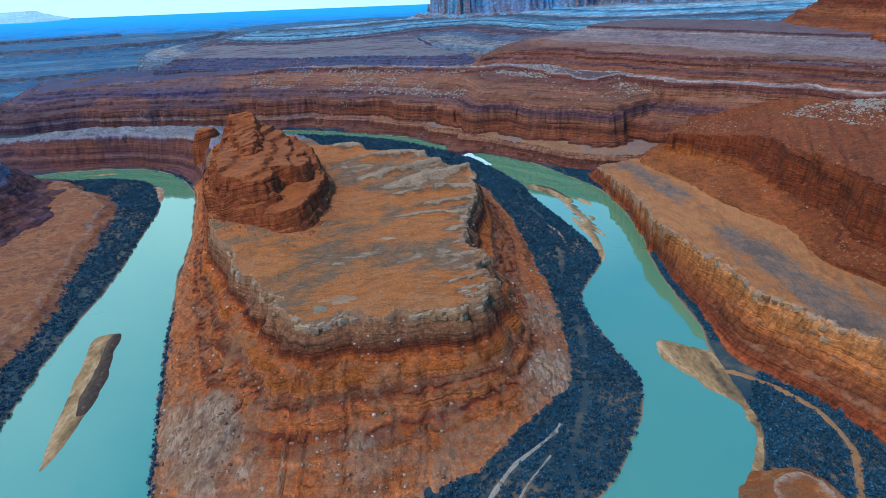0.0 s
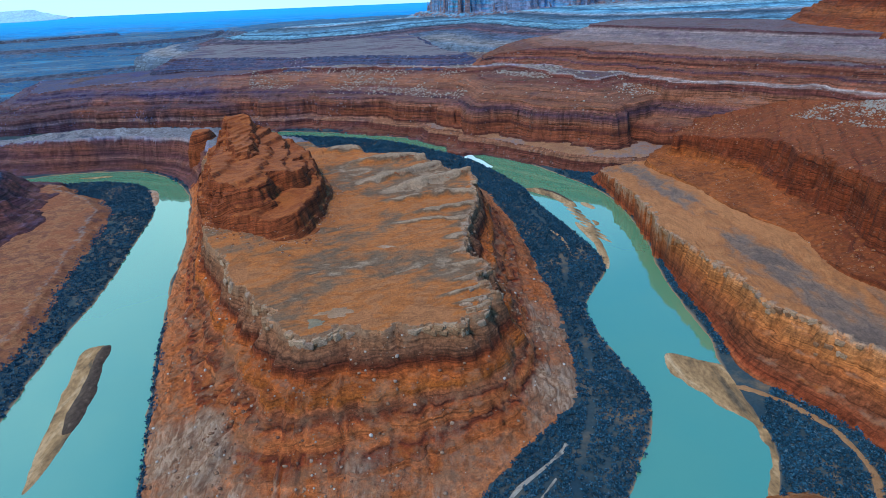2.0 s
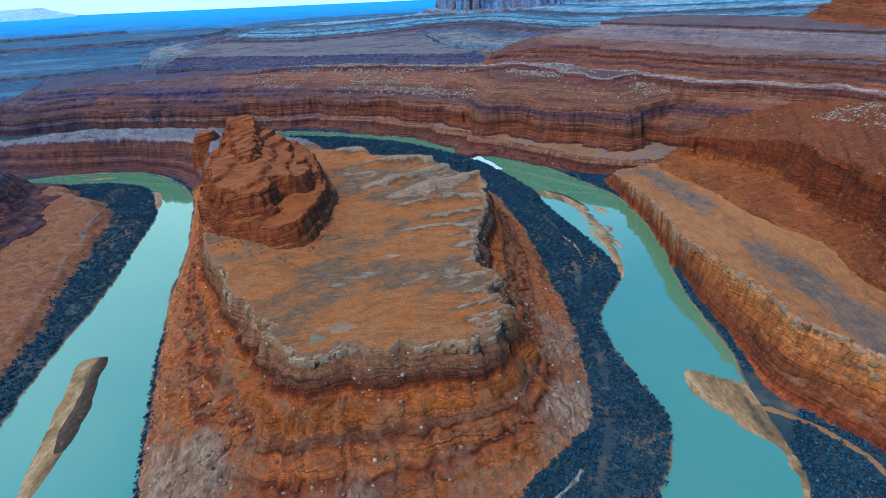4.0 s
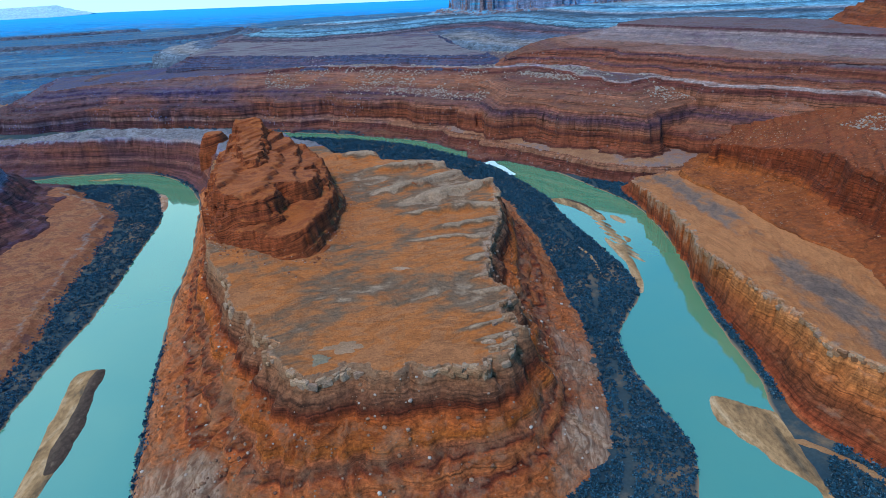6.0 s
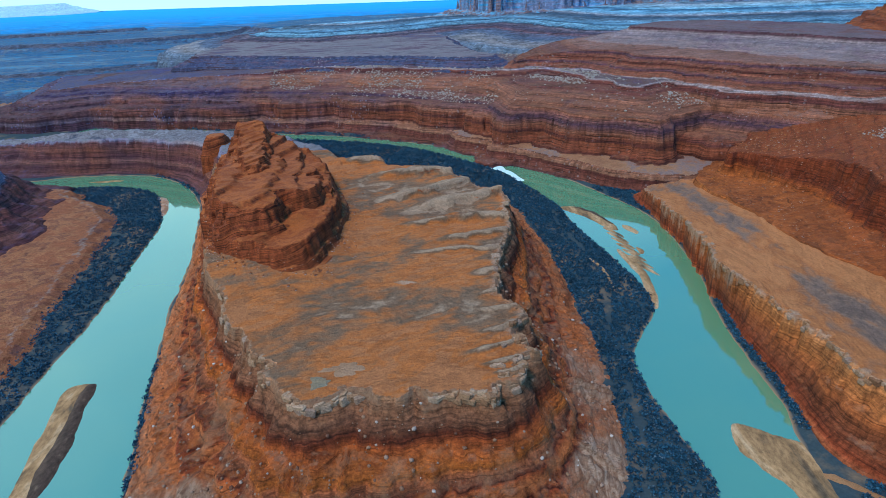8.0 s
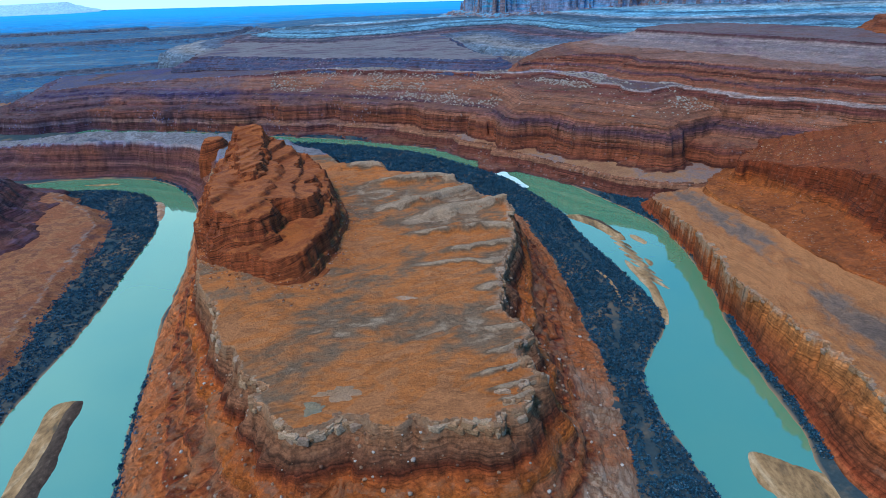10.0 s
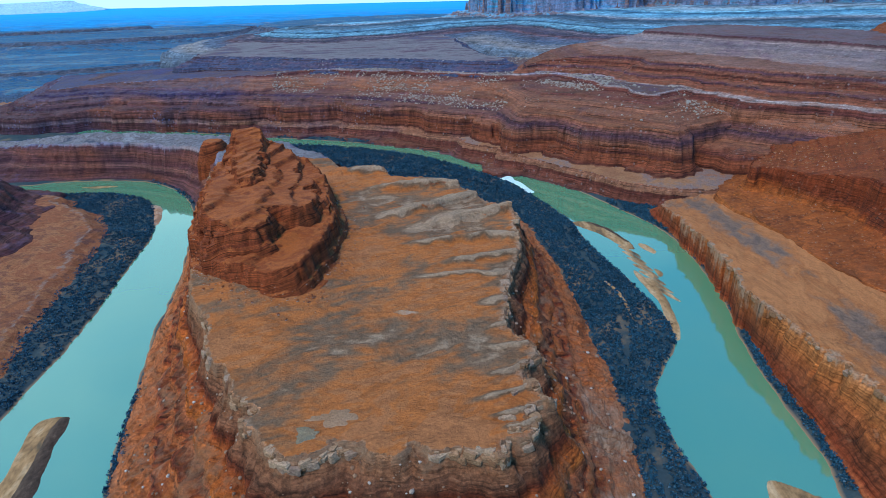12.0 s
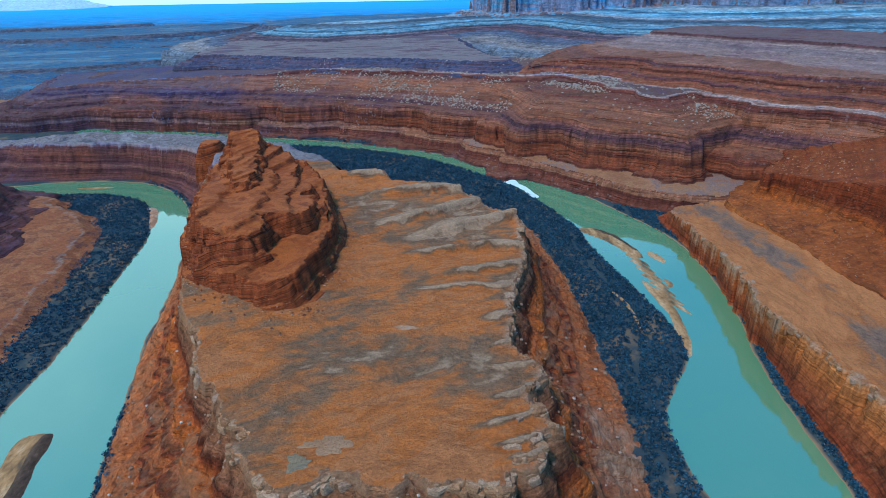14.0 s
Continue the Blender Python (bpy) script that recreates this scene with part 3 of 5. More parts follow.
def landform(name, rim, toe, top, profile, box, step, mats, label, category, warp=(4, 14), beds=(4.0, 3.0, 0.6), gully=0.03, rugged=0.8, seed=5, cut=0.2,
             rimwide=7.0, relief=1.2, kind="", block=9.0, blocky=5.0, rubble=1.0, tilt=(0.0, 0.0), spurs=0.05, tone=None, thing=None, flow=(0.93, 0.37), badlands=None, coves=None, flutes=None, steps=0.0, inner=1e9, ledgy=None, chutes=0.0):
    """A mesa-like mass: a rim, a toe line (or a skirt's width), the top's height, and a profile of (share of the way down, share of the height)."""
    x, y = np.meshgrid(np.arange(box[0], box[1] + step, step), np.arange(box[2], box[3] + step, step))
    shape = x.shape
    x, y = x.ravel(), y.ravel()
    wx = x + warp[0] * fbm(x, y, warp[1], 3, seed) + warp[0] * 1.6 * fbm(x, y, warp[1] * 4, 2, seed + 3)
    wy = y + warp[0] * fbm(x, y, warp[1], 3, seed + 7) + warp[0] * 1.6 * fbm(x, y, warp[1] * 4, 2, seed + 9)
    d = sdf(curve(rim), wx, wy)
    f1, f2, who = cells(x + 2 * fbm(x, y, 12, 2, seed + 2), y + 2 * fbm(x, y, 12, 2, seed + 4), block, seed)
    d = d + blocky * (who - 0.5) * np.exp(-np.maximum(d, 0) / (3 * blocky))
    if coves:
        d = d + coves[0] * (np.maximum(ridge(x, y, coves[1], 3, seed + 80), -0.2) - 0.3) * np.exp(-np.maximum(-d, 0) / (2 * coves[0]))
    if flutes:
        d = d + flutes[0] * (ridge(x, y, flutes[1], 2, seed + 82) - 0.2) * smooth(d, -3, 1)
    crack = smooth(0.16 - (f2 - f1), 0.0, 0.14)
    if isinstance(toe, (int, float)):
        s = np.maximum(d, 0) / toe
    else:
        e = sdf(curve(toe), x, y)
        s = np.where(d < 0, 0, np.where(e > 0, 1 + e / 60, d / (d + np.maximum(-e, 0) + 1e-6)))
    outside = d > 0
    part_way = s
    s = np.where(outside, np.maximum(s + gully * smooth(s, 0.05, 0.4) * (ridge(x, y, 46, 3, seed + 11) - 0.3)
                                   + spurs * smooth(s, 0.02, 0.12) * (1 - smooth(s, 0.5, 0.9)) * (ridge(x, y, 17, 3, seed + 12) - 0.2), 0), 0)
    zt = top(x, y) if callable(top) else np.full(x.shape, float(top))
    bx, by = x + 16 * fbm(x, y, 55, 3, seed + 22), y + 16 * fbm(x, y, 55, 3, seed + 23)
    along, across = flow[0] * bx + flow[1] * by, flow[0] * by - flow[1] * bx
    rills = 0.6 * ridge(along * 0.30, across, 17, 3, seed + 21) + 0.4 * ridge(along * 0.45, across, 7, 2, seed + 24)
    lump = 0.45 * fbm(x, y, 75, 4, seed + 20) - 0.5 * (rills - rills.mean())
    zt = zt + (relief(x, y) if callable(relief) else relief) * 1.6 * lump
    ps, pz = np.array(list(profile) + [(profile[-1][0] + 0.12, -0.15)]).T
    z = np.interp(s, ps, pz) * zt
    lean = tilt[0] * x + tilt[1] * y
    lz = ledges(z + lean, beds[0], beds[1], x, y, seed + 30) - lean
    wide = rimwide(x, y) if callable(rimwide) else rimwide
    z = z - np.where(outside, 0, crack * blocky * 0.5 * np.exp(np.minimum(d, 0) / (wide * 0.7)))
    cover = beds[2] * (0.6 + 0.8 * fbm(x, y, 70, 3, seed + 31))
    bedded = (outside & (s < 1)) | (steps > 0)
    if ledgy:
        cover = cover * ledgy(x, y)
    z = np.where(bedded, z + (lz - z) * np.clip(cover, 0, 1) * np.where(outside, np.maximum(smooth(s, 0.0, 0.05), steps), steps), z)
    g1, g2, gw = cells(x, y, 5.5, seed + 60)
    heap = np.clip(fbm(x, y, 40, 3, seed + 61) + 0.35, 0, 1) * smooth(s, 0.04, 0.1)
    z = z + np.where(outside, rubble * heap * (gw * 1.4) * np.clip(1 - 1.5 * g1, 0, 1), 0)
    z = z + np.where(outside, rugged * fbm(x, y, 7, 3, seed + 40), 0.12 * rugged * fbm(x, y, 9, 3, seed + 41))
    bad = np.zeros_like(x)
    if badlands:
        # rills running straight down the lower slope, told by the nearest spot of the rim
        line = curve(rim)
        arc = np.concatenate([[0], np.cumsum(np.hypot(*np.diff(line, axis=0).T))])
        near = np.zeros_like(x)
        for k in range(0, len(x), 20000):
            near[k:k + 20000] = arc[np.argmin((x[k:k + 20000, None] - line[None, :, 0]) ** 2 + (y[k:k + 20000, None] - line[None, :, 1]) ** 2, 1)]
        near = box_blur(near.reshape(shape), 4).ravel() + 4 * fbm(x, y, 45, 2, seed + 71)
        chute = 1 - np.abs(2 * lattice(near / 15, s * 1.3 + 1.7, seed + 75) - 1)
        chute = 0.6 * chute + 0.4 * (1 - np.abs(2 * lattice(near / 6, s * 2 + 5.1, seed + 76) - 1))
        z = z + outside * chutes * smooth(s, 0.06, 0.25) * (1 - smooth(s, 0.8, 1.0)) * (chute - 0.5) * (1.3 - 0.9 * (ledgy(x, y) if ledgy else 0))
        bad = smooth(s, 0.42, 0.62) * np.clip(badlands(x, y) + 0.5 * fbm(x, y, 30, 3, seed + 70), 0, 1) * outside
        rill = 1 - np.abs(2 * lattice(near / 11, near * 0 + 3.3, seed + 72) - 1)
        rill = 0.65 * rill + 0.35 * (1 - np.abs(2 * lattice(near / 3.2, near * 0 + 8.3, seed + 73) - 1))
        z = z + bad * (1 - smooth(s, 0.92, 1.02)) * 12.0 * (rill - 0.55)
        bad = bad * np.clip(0.25 + 1.1 * rill, 0, 1)
    g = np.gradient(z.reshape(shape), step)
    steep = smooth(np.hypot(g[0], g[1]).ravel(), 0.5, 1.6)
    gx, gy = (v.ravel() / (np.hypot(g[0], g[1]).ravel() + 1e-3) for v in (g[1], g[0]))
    bed = lattice(z / (beds[0] * 0.55) + 31, 0.02 * (x + y), seed + 50) - 0.5
    push = steep * step * (1.1 * bed + 0.7 * fbm(x, y + z, 6, 2, seed + 51))
    verts = np.stack([x - gx * push, y - gy * push, z], 1)
    rimness = np.where(outside, np.exp(-s * 18), np.exp(np.minimum(d, 0) / wide))
    if tone:
        lump = lump + tone(x, y)
    attrs = {"rim": rimness, "way": s, "lump": np.clip(0.5 + 0.5 * lump, 0, 1), "badland": bad}
    faces = grid_faces(shape[1], shape[0])
    fs = np.where(outside, np.maximum(part_way, 1e-6), 0)[faces].mean(1)
    keep = (s[faces].min(1) < 1.16) & (d[faces].max(1) > -inner)
    thing = thing or tagged(new(name), label, category, kind=kind)
    piece("flat_top", verts, faces, keep & (fs <= 0.0), mats[0], thing, attrs)
    piece("cliff", verts, faces, keep & (fs > 0.0) & (fs <= cut), mats[1], thing, attrs)
    piece("slope", verts, faces, keep & (fs > cut), mats[2], thing, attrs)
    return thing


# ---- ground and river ----
INNER = [(-195, 304), (-211, 348), (-232, 416), (-253, 485), (-271, 550), (-297, 645), (-317, 748), (-342, 835), (-379, 958), (-433, 1054), (-513, 1130),
         (-598, 1154), (-708, 1158), (-800, 1140), (-1400, 1110), (-3000, 1110), (-3000, 2300), (-1500, 1850), (-900, 1560), (-600, 1450), (-420, 1390),
         (-271, 1343), (-153, 1293), (-54, 1229), (14, 1155), (83, 1063), (115, 993), (148, 900), (157, 828), (167, 778), (182, 712), (192, 655), (193, 622),
         (186, 593), (156, 546), (148, 521), (146, 488), (150, 448), (156, 412), (158, 381), (143, 343), (114, 296), (94, 274), (50, 225), (-40, 190), (-140, 210)]
OUTER = [(-341, 384), (-354, 463), (-364, 541), (-369, 642), (-389, 761), (-404, 859), (-426, 940), (-484, 1043), (-567, 1085), (-640, 1089), (-716, 1079),
         (-1000, 1050), (-3000, 1040), (-3000, 2380), (-1500, 1920), (-900, 1625), (-600, 1510), (-420, 1440), (-279, 1390), (-131, 1323), (-8, 1240),
         (60, 1197), (121, 1126), (178, 1020), (216, 942), (257, 845), (263, 781), (261, 696), (246, 605), (238, 543), (239, 490), (235, 445), (225, 400),
         (222, 350), (216, 315), (190, 270), (150, 190), (40, 100), (-150, 80), (-290, 180), (-330, 300)]
inner_line, outer_line = curve(INNER, 3), curve(OUTER, 3)


def ground_height(x, y):
    wx, wy = x + 2.5 * fbm(x, y, 18, 3, 3), y + 2.5 * fbm(x, y, 18, 3, 4)
    wet = np.minimum(sdf(inner_line, wx, wy), -sdf(outer_line, wx, wy))
    z = np.where(wet > 0, np.maximum(-0.5 * wet, -3), np.minimum(-0.3 * wet, 2.2 + 0.02 * np.minimum(-wet, 60)))
    z = z + np.where(wet < -6, 0.5 * fbm(x, y, 25, 4, 6), 0)
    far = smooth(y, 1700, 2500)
    rise = far * (60 + 75 * smooth(y, 2500, 4800) - 0.022 * x * smooth(y, 2200, 4800))
    rise = rise + far * (1 - smooth(y, 3600, 4600)) * 14 * fbm(x, y * 2.2, 420, 5, 8)
    return z + rise, far


def build_ground():
    xs = np.concatenate([np.arange(-4900, -1500, 60), np.arange(-1500, -820, 12), np.arange(-820, 460, 4.2), np.arange(460, 1500, 20), np.arange(1500, 4901, 85)])
    ys = np.concatenate([np.arange(-4000, 100, 100), np.arange(100, 1300, 4.2), np.arange(1300, 2600, 12), np.arange(2600, 4901, 25)])
    x, y = np.meshgrid(xs, ys)
    shape = x.shape
    x, y = x.ravel(), y.ravel()
    z, far = ground_height(x, y)
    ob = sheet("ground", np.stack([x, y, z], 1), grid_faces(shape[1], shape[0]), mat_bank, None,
               # second mask grows with y: where the azure haze is painted
               {"far": far, "plain_haze": smooth(y, 3300, 4500)})
    tagged(ob, "river flats and desert plain reaching the horizon", "ground", kind="structure")


build_ground()
water = sheet("water", np.array([(-3000, -100, 0), (700, -100, 0), (700, 2600, 0), (-3000, 2600, 0)], float), np.array([[0, 1, 2, 3]]), mat_water)
tagged(water, "calm turquoise-green river mirroring the pale sky", "river", kind="structure")

# ---- the peninsula ----
MESA_RIM = [(-98, 397), (-113, 410), (-129, 428), (-124, 438), (-146, 452), (-151, 472), (-170, 496), (-179, 512), (-190, 536), (-206, 556), (-226, 600), (-250, 680), (-285, 790), (-330, 920), (-362, 1050),
            (-420, 1110), (-487, 1140), (-569, 1172), (-659, 1190), (-727, 1200), (-804, 1225), (-950, 1260), (-1150, 1285), (-1250, 1300), (-1050, 1310),
            (-750, 1275), (-500, 1235), (-320, 1150), (-200, 1020), (-160, 950), (-121, 935), (-80, 895), (-41, 888), (-5, 862), (30, 800), (63, 745),
            (60, 693), (56, 640), (40, 594), (37, 570), (33, 545), (34, 521), (44, 504), (49, 486), (38, 466), (44, 446), (52, 436), (38, 428), (40, 414), (31, 406), (22, 404), (20, 393), (6, 395), (-8, 399), (-18, 397), (-28, 406), (-36, 399), (-48, 400), (-56, 409), (-70, 409), (-80, 402)]
MESA_TOE = [(-188, 296), (-206, 345), (-228, 416), (-249, 485), (-267, 550), (-293, 645), (-313, 748), (-338, 835), (-375, 958), (-429, 1058), (-510, 1134),
            (-598, 1160), (-708, 1164), (-800, 1160), (-1000, 1190), (-1200, 1220), (-1400, 1340), (-1080, 1420), (-750, 1360), (-480, 1300), (-280, 1230), (-130, 1110), (-60, 1010),
            (20, 960), (88, 900), (104, 806), (113, 738), (121, 597), (119, 487), (110, 406), (98, 375), (70, 348), (43, 322), (14, 294), (-60, 265), (-130, 268)]


# low slickrock fins across the top: two ends, half width, height
FINS = [(-180, 908, -70, 914, 13, 5), (-118, 838, -5, 856, 12, 4.5), (-96, 736, 16, 803, 12, 4.5), (-52, 716, 70, 758, 13, 5.5), (-64, 668, 60, 686, 9, 4), (-30, 632, 54, 645, 7, 3), (-50, 600, 48, 612, 5, 2),
        (4, 420, 52, 432, 3.5, 2.2), (-4, 434, 46, 450, 3.5, 2), (9, 408, 50, 420, 3, 1.8), (12, 462, 48, 474, 3.5, 2), (16, 492, 44, 496, 4, 1.8), (14, 520, 42, 528, 4, 1.8), (10, 552, 48, 566, 4.5, 2)]


def fins(x, y):
    """How much of a fin stands at each spot, and its height."""
    share, rise = np.zeros_like(x, float), np.zeros_like(x, float)
    x, y = x + 7 * fbm(x, y, 30, 3, 351), y + 7 * fbm(x, y, 30, 3, 352)
    for ax, ay, bx, by, wide, high in FINS:
        ux, uy = bx - ax, by - ay
        span = math.hypot(ux, uy)
        ux, uy = ux / span, uy / span
        along, off = (x - ax) * ux + (y - ay) * uy, (y - ay) * ux - (x - ax) * uy
        ends = smooth(along, -0.1 * span, 0.5 * span) * (1 - smooth(along, span + 4, span + 14))
        body = ends * np.where(off < 0, np.exp(-(off / (0.5 * wide)) ** 4), np.exp(-(off / (1.1 * wide)) ** 2))
        share, rise = np.maximum(share, body), np.maximum(rise, 1.7 * high * body)
    return share, rise


def mesa_top(x, y):
    foot = np.exp(-(((x + 175) / 62) ** 2 + ((y - 650) / 105) ** 2))
    return 70 + 13 * foot - 8 * smooth(y, 950, 1200) - 18 * smooth(-x, 650, 950) + fins(x, y)[1] + 3 * smooth(x, -60, 60) * smooth(-y, -560, -430)


landform("mesa", MESA_RIM, MESA_TOE, mesa_top,
         [(0, 1), (0.035, 0.87), (0.13, 0.74), (0.165, 0.62), (0.30, 0.525), (0.325, 0.43), (0.46, 0.35), (0.485, 0.275), (0.64, 0.20), (0.66, 0.165), (1, 0.03), (1.06, -0.08)],
         (-420, 150, 240, 1000), 1.5, (mat_top, mat_cap, mat_slope), "flat-topped red sandstone mesa with a pale broken rim and boulder-strewn slopes", "mesa", seed=5,
         gully=0.015, spurs=0.04, warp=(2.8, 14), blocky=4.0, rubble=2.2, rugged=1.3, chutes=9.0, ledgy=lambda x, y: 0.35 + 0.65 * smooth(x, -165, -110) * (1 - 0.5 * smooth(x, 50, 75)), rimwide=lambda x, y: 2.5 + 7 * smooth(x, -5, 40), relief=lambda x, y: 1.3 + 2.4 * smooth(y, 600, 740), beds=(3.0, 4.0, 0.7),
         badlands=lambda x, y: np.exp(-(((x + 160) / 62) ** 2 + ((y - 350) / 60) ** 2)) + 1.1 * np.exp(-(((x - 92) / 34) ** 2 + ((y - 472) / 42) ** 2)) + 1.1 * np.exp(-(((x - 92) / 30) ** 2 + ((y - 388) / 30) ** 2)) + 0.55 * np.exp(-(((x + 30) / 60) ** 2 + ((y - 300) / 30) ** 2)),
         tone=lambda x, y: 0.15 + 0.40 * fbm(x, y, 55, 3, 361) - (1.0 + 0.4 * fbm(x, y, 16, 3, 362)) * fins(x, y)[0] - 0.15 * smooth(y, 640, 740) * smooth(x, -110, -30) - 0.26 * np.exp(-(((x + 5) / 50) ** 2 + ((y - 500) / 45) ** 2)) + 0.3 * smooth(-y, -440, -400))
landform("mesa_neck", MESA_RIM, MESA_TOE, mesa_top,
         [(0, 1), (0.06, 0.9), (0.3, 0.66), (0.36, 0.5), (0.6, 0.34), (0.64, 0.24), (1, 0.04), (1.06, -0.08)],
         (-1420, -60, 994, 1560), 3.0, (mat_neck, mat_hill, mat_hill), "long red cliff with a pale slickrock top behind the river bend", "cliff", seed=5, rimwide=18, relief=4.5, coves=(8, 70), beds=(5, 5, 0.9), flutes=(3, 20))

BUTTE_FOOT = [(-236, 626), (-208, 596), (-158, 567), (-126, 566), (-112, 596), (-104, 668), (-114, 734), (-134, 796), (-158, 862), (-192, 918), (-250, 966), (-298, 966), (-316, 900),
              (-294, 830), (-274, 750), (-258, 680)]
BUTTE_LOW = [(-226, 640), (-202, 610), (-158, 577), (-136, 578), (-124, 602), (-116, 670), (-126, 732), (-146, 792), (-169, 852), (-204, 908), (-256, 952), (-292, 952), (-304, 900),
             (-286, 830), (-266, 750), (-250, 680)]
BUTTE_MID = [(-232, 662), (-208, 626), (-182, 612), (-160, 622), (-166, 655), (-140, 668), (-134, 715), (-156, 735), (-150, 775), (-176, 800), (-186, 852), (-224, 908), (-272, 940), (-290, 918), (-274, 840),
             (-256, 760), (-242, 700)]
BUTTE_HIGH = [(-288, 926), (-266, 938), (-250, 912), (-236, 860), (-215, 800), (-206, 740), (-216, 735), (-240, 780), (-262, 850), (-282, 900)]
rough_rock = dict(warp=(4, 16), rugged=1.1, gully=0.0, block=13, spurs=0.06, tilt=(-0.20, 0.04), flutes=(4.5, 15), steps=1.0)
butte = landform("butte", BUTTE_LOW, BUTTE_FOOT, lambda x, y: 97 + 5 * fbm(x, y, 40, 2, 76), [(0, 1), (0.3, 0.95), (0.5, 0.82), (0.6, 0.8), (1, 0.72), (1.06, 0.65)],
                 (-325, -88, 550, 980), 1.2, (mat_butte,) * 3, "rust-red sandstone butte with eroded ledges standing on the mesa", "butte",
                 beds=(7.0, 6.0, 1.0), seed=60, cut=0.6, relief=1.5, blocky=6, **rough_rock)
landform("", BUTTE_MID, 16, lambda x, y: np.interp(y, [600, 660, 740, 800, 850, 930], [116, 120, 117, 112, 110, 120]) + 4 * fbm(x, y, 26, 2, 77) - 0.12 * np.maximum(x + 200 + 0.3 * (y - 720), 0),
         [(0, 1), (0.15, 0.955), (0.3, 0.945), (0.42, 0.88), (0.55, 0.87), (0.7, 0.80), (1, 0.77), (1.06, 0.7)],
         (-310, -125, 600, 965), 1.2, (mat_butte,) * 3, "", "", beds=(5.5, 6.0, 1.0), seed=64, cut=0.6, relief=1.5, blocky=7, thing=butte, **rough_rock)
landform("", BUTTE_HIGH, 12, lambda x, y: np.interp(y, [730, 800, 860, 920], [127, 122, 120, 131]) + 4 * fbm(x, y, 20, 2, 78),
         [(0, 1), (0.25, 0.96), (0.5, 0.92), (0.6, 0.91), (1, 0.84), (1.06, 0.8)],
         (-308, -190, 715, 958), 1.2, (mat_butte,) * 3, "", "", beds=(5.0, 6.0, 1.0), seed=68, cut=0.6, relief=1.5, blocky=5, thing=butte, **rough_rock)
landform("rock_spire", [(-397, 1080), (-376, 1075), (-371, 1094), (-392, 1099)], [(-405, 1073), (-367, 1068), (-360, 1102), (-400, 1108)], 81,
         [(0, 1), (0.4, 0.93), (0.7, 0.84), (1, 0.70), (1.06, 0.6)], (-416, -348, 1058, 1118), 1.2, (mat_butte,) * 3, "small red rock spire on the cliff's edge", "rock spire",
         warp=(1.2, 10), beds=(3, 3, 0.5), seed=63, cut=0.6, blocky=0.6, rugged=0.4, rubble=0.3)

# ---- the near right bank ----
TERR_RIM = [(272, 902), (266, 850), (266, 770), (260, 690), (256, 640), (254, 583), (262, 537), (268, 481), (268, 433), (284, 403), (300, 373), (320, 338), (350, 280), (390, 190),
            (700, 190), (700, 960), (440, 990), (330, 915)]
TERR_TOE = [(258, 915), (262, 845), (268, 781), (266, 696), (254, 605), (246, 543), (246, 490), (242, 445), (240, 405), (256, 370), (274, 337), (287, 293), (310, 240), (340, 140),
            (760, 140), (760, 1050), (430, 1030), (320, 935)]
landform("rock_terrace", TERR_RIM, TERR_TOE, lambda x, y: np.interp(y, [400, 500, 580, 735, 905], [46, 46, 41, 34, 20]) + 0.05 * np.maximum(x - 300, 0),
         [(0, 1), (0.06, 0.90), (0.30, 0.60), (0.42, 0.54), (0.56, 0.32), (0.75, 0.24), (1, 0.05), (1.06, -0.1)],
         (232, 420, 180, 960), 1.3, (mat_terrtop, mat_terrace, mat_terrace), "long orange sandstone bench with a pale weathered top", "rock terrace", seed=80, cut=0.6, rimwide=5, warp=(2.5, 12), spurs=0.05, beds=(4, 4, 0.35), flutes=(4.5, 15), flow=(0.2, 0.98), tone=lambda x, y: 0.42 - 0.5 * smooth(x, 290, 304) * (1 - smooth(x, 318, 340)))

WALL_RIM = [(369, 884), (392, 892), (408, 843), (436, 769), (432, 670), (421, 603), (402, 510), (396, 473), (420, 400), (470, 300), (600, 150), (1200, 100), (1200, 850), (680, 930),
            (500, 1010), (420, 960)]
WALL_TOE = [(334, 880), (340, 791), (343, 694), (350, 615), (366, 563), (352, 500), (350, 470), (358, 440), (372, 400), (410, 300), (540, 100), (1260, 40), (1260, 900), (700, 990),
            (500, 1060), (400, 1000), (350, 920)]
landform("canyon_wall", WALL_RIM, WALL_TOE, lambda x, y: 66 + 0.115 * np.clip(890 - y, -100, 450) + 0.22 * np.clip(x - 420, 0, 160),
         [(0, 1), (0.03, 0.96), (0.09, 0.70), (0.12, 0.68), (0.19, 0.54), (0.6, 0.485), (1, 0.445), (1.06, 0.3)],
         (330, 760, 240, 1040), 1.8, (mat_wall, mat_wall, mat_wall), "tall red-brown canyon wall with an orange talus apron above the terrace", "cliff", seed=90, cut=0.2, warp=(5, 22), gully=0.06, spurs=0.06, beds=(4, 5, 0.7), rugged=1.2, coves=(9, 80), flutes=(3.5, 16), steps=1.0)

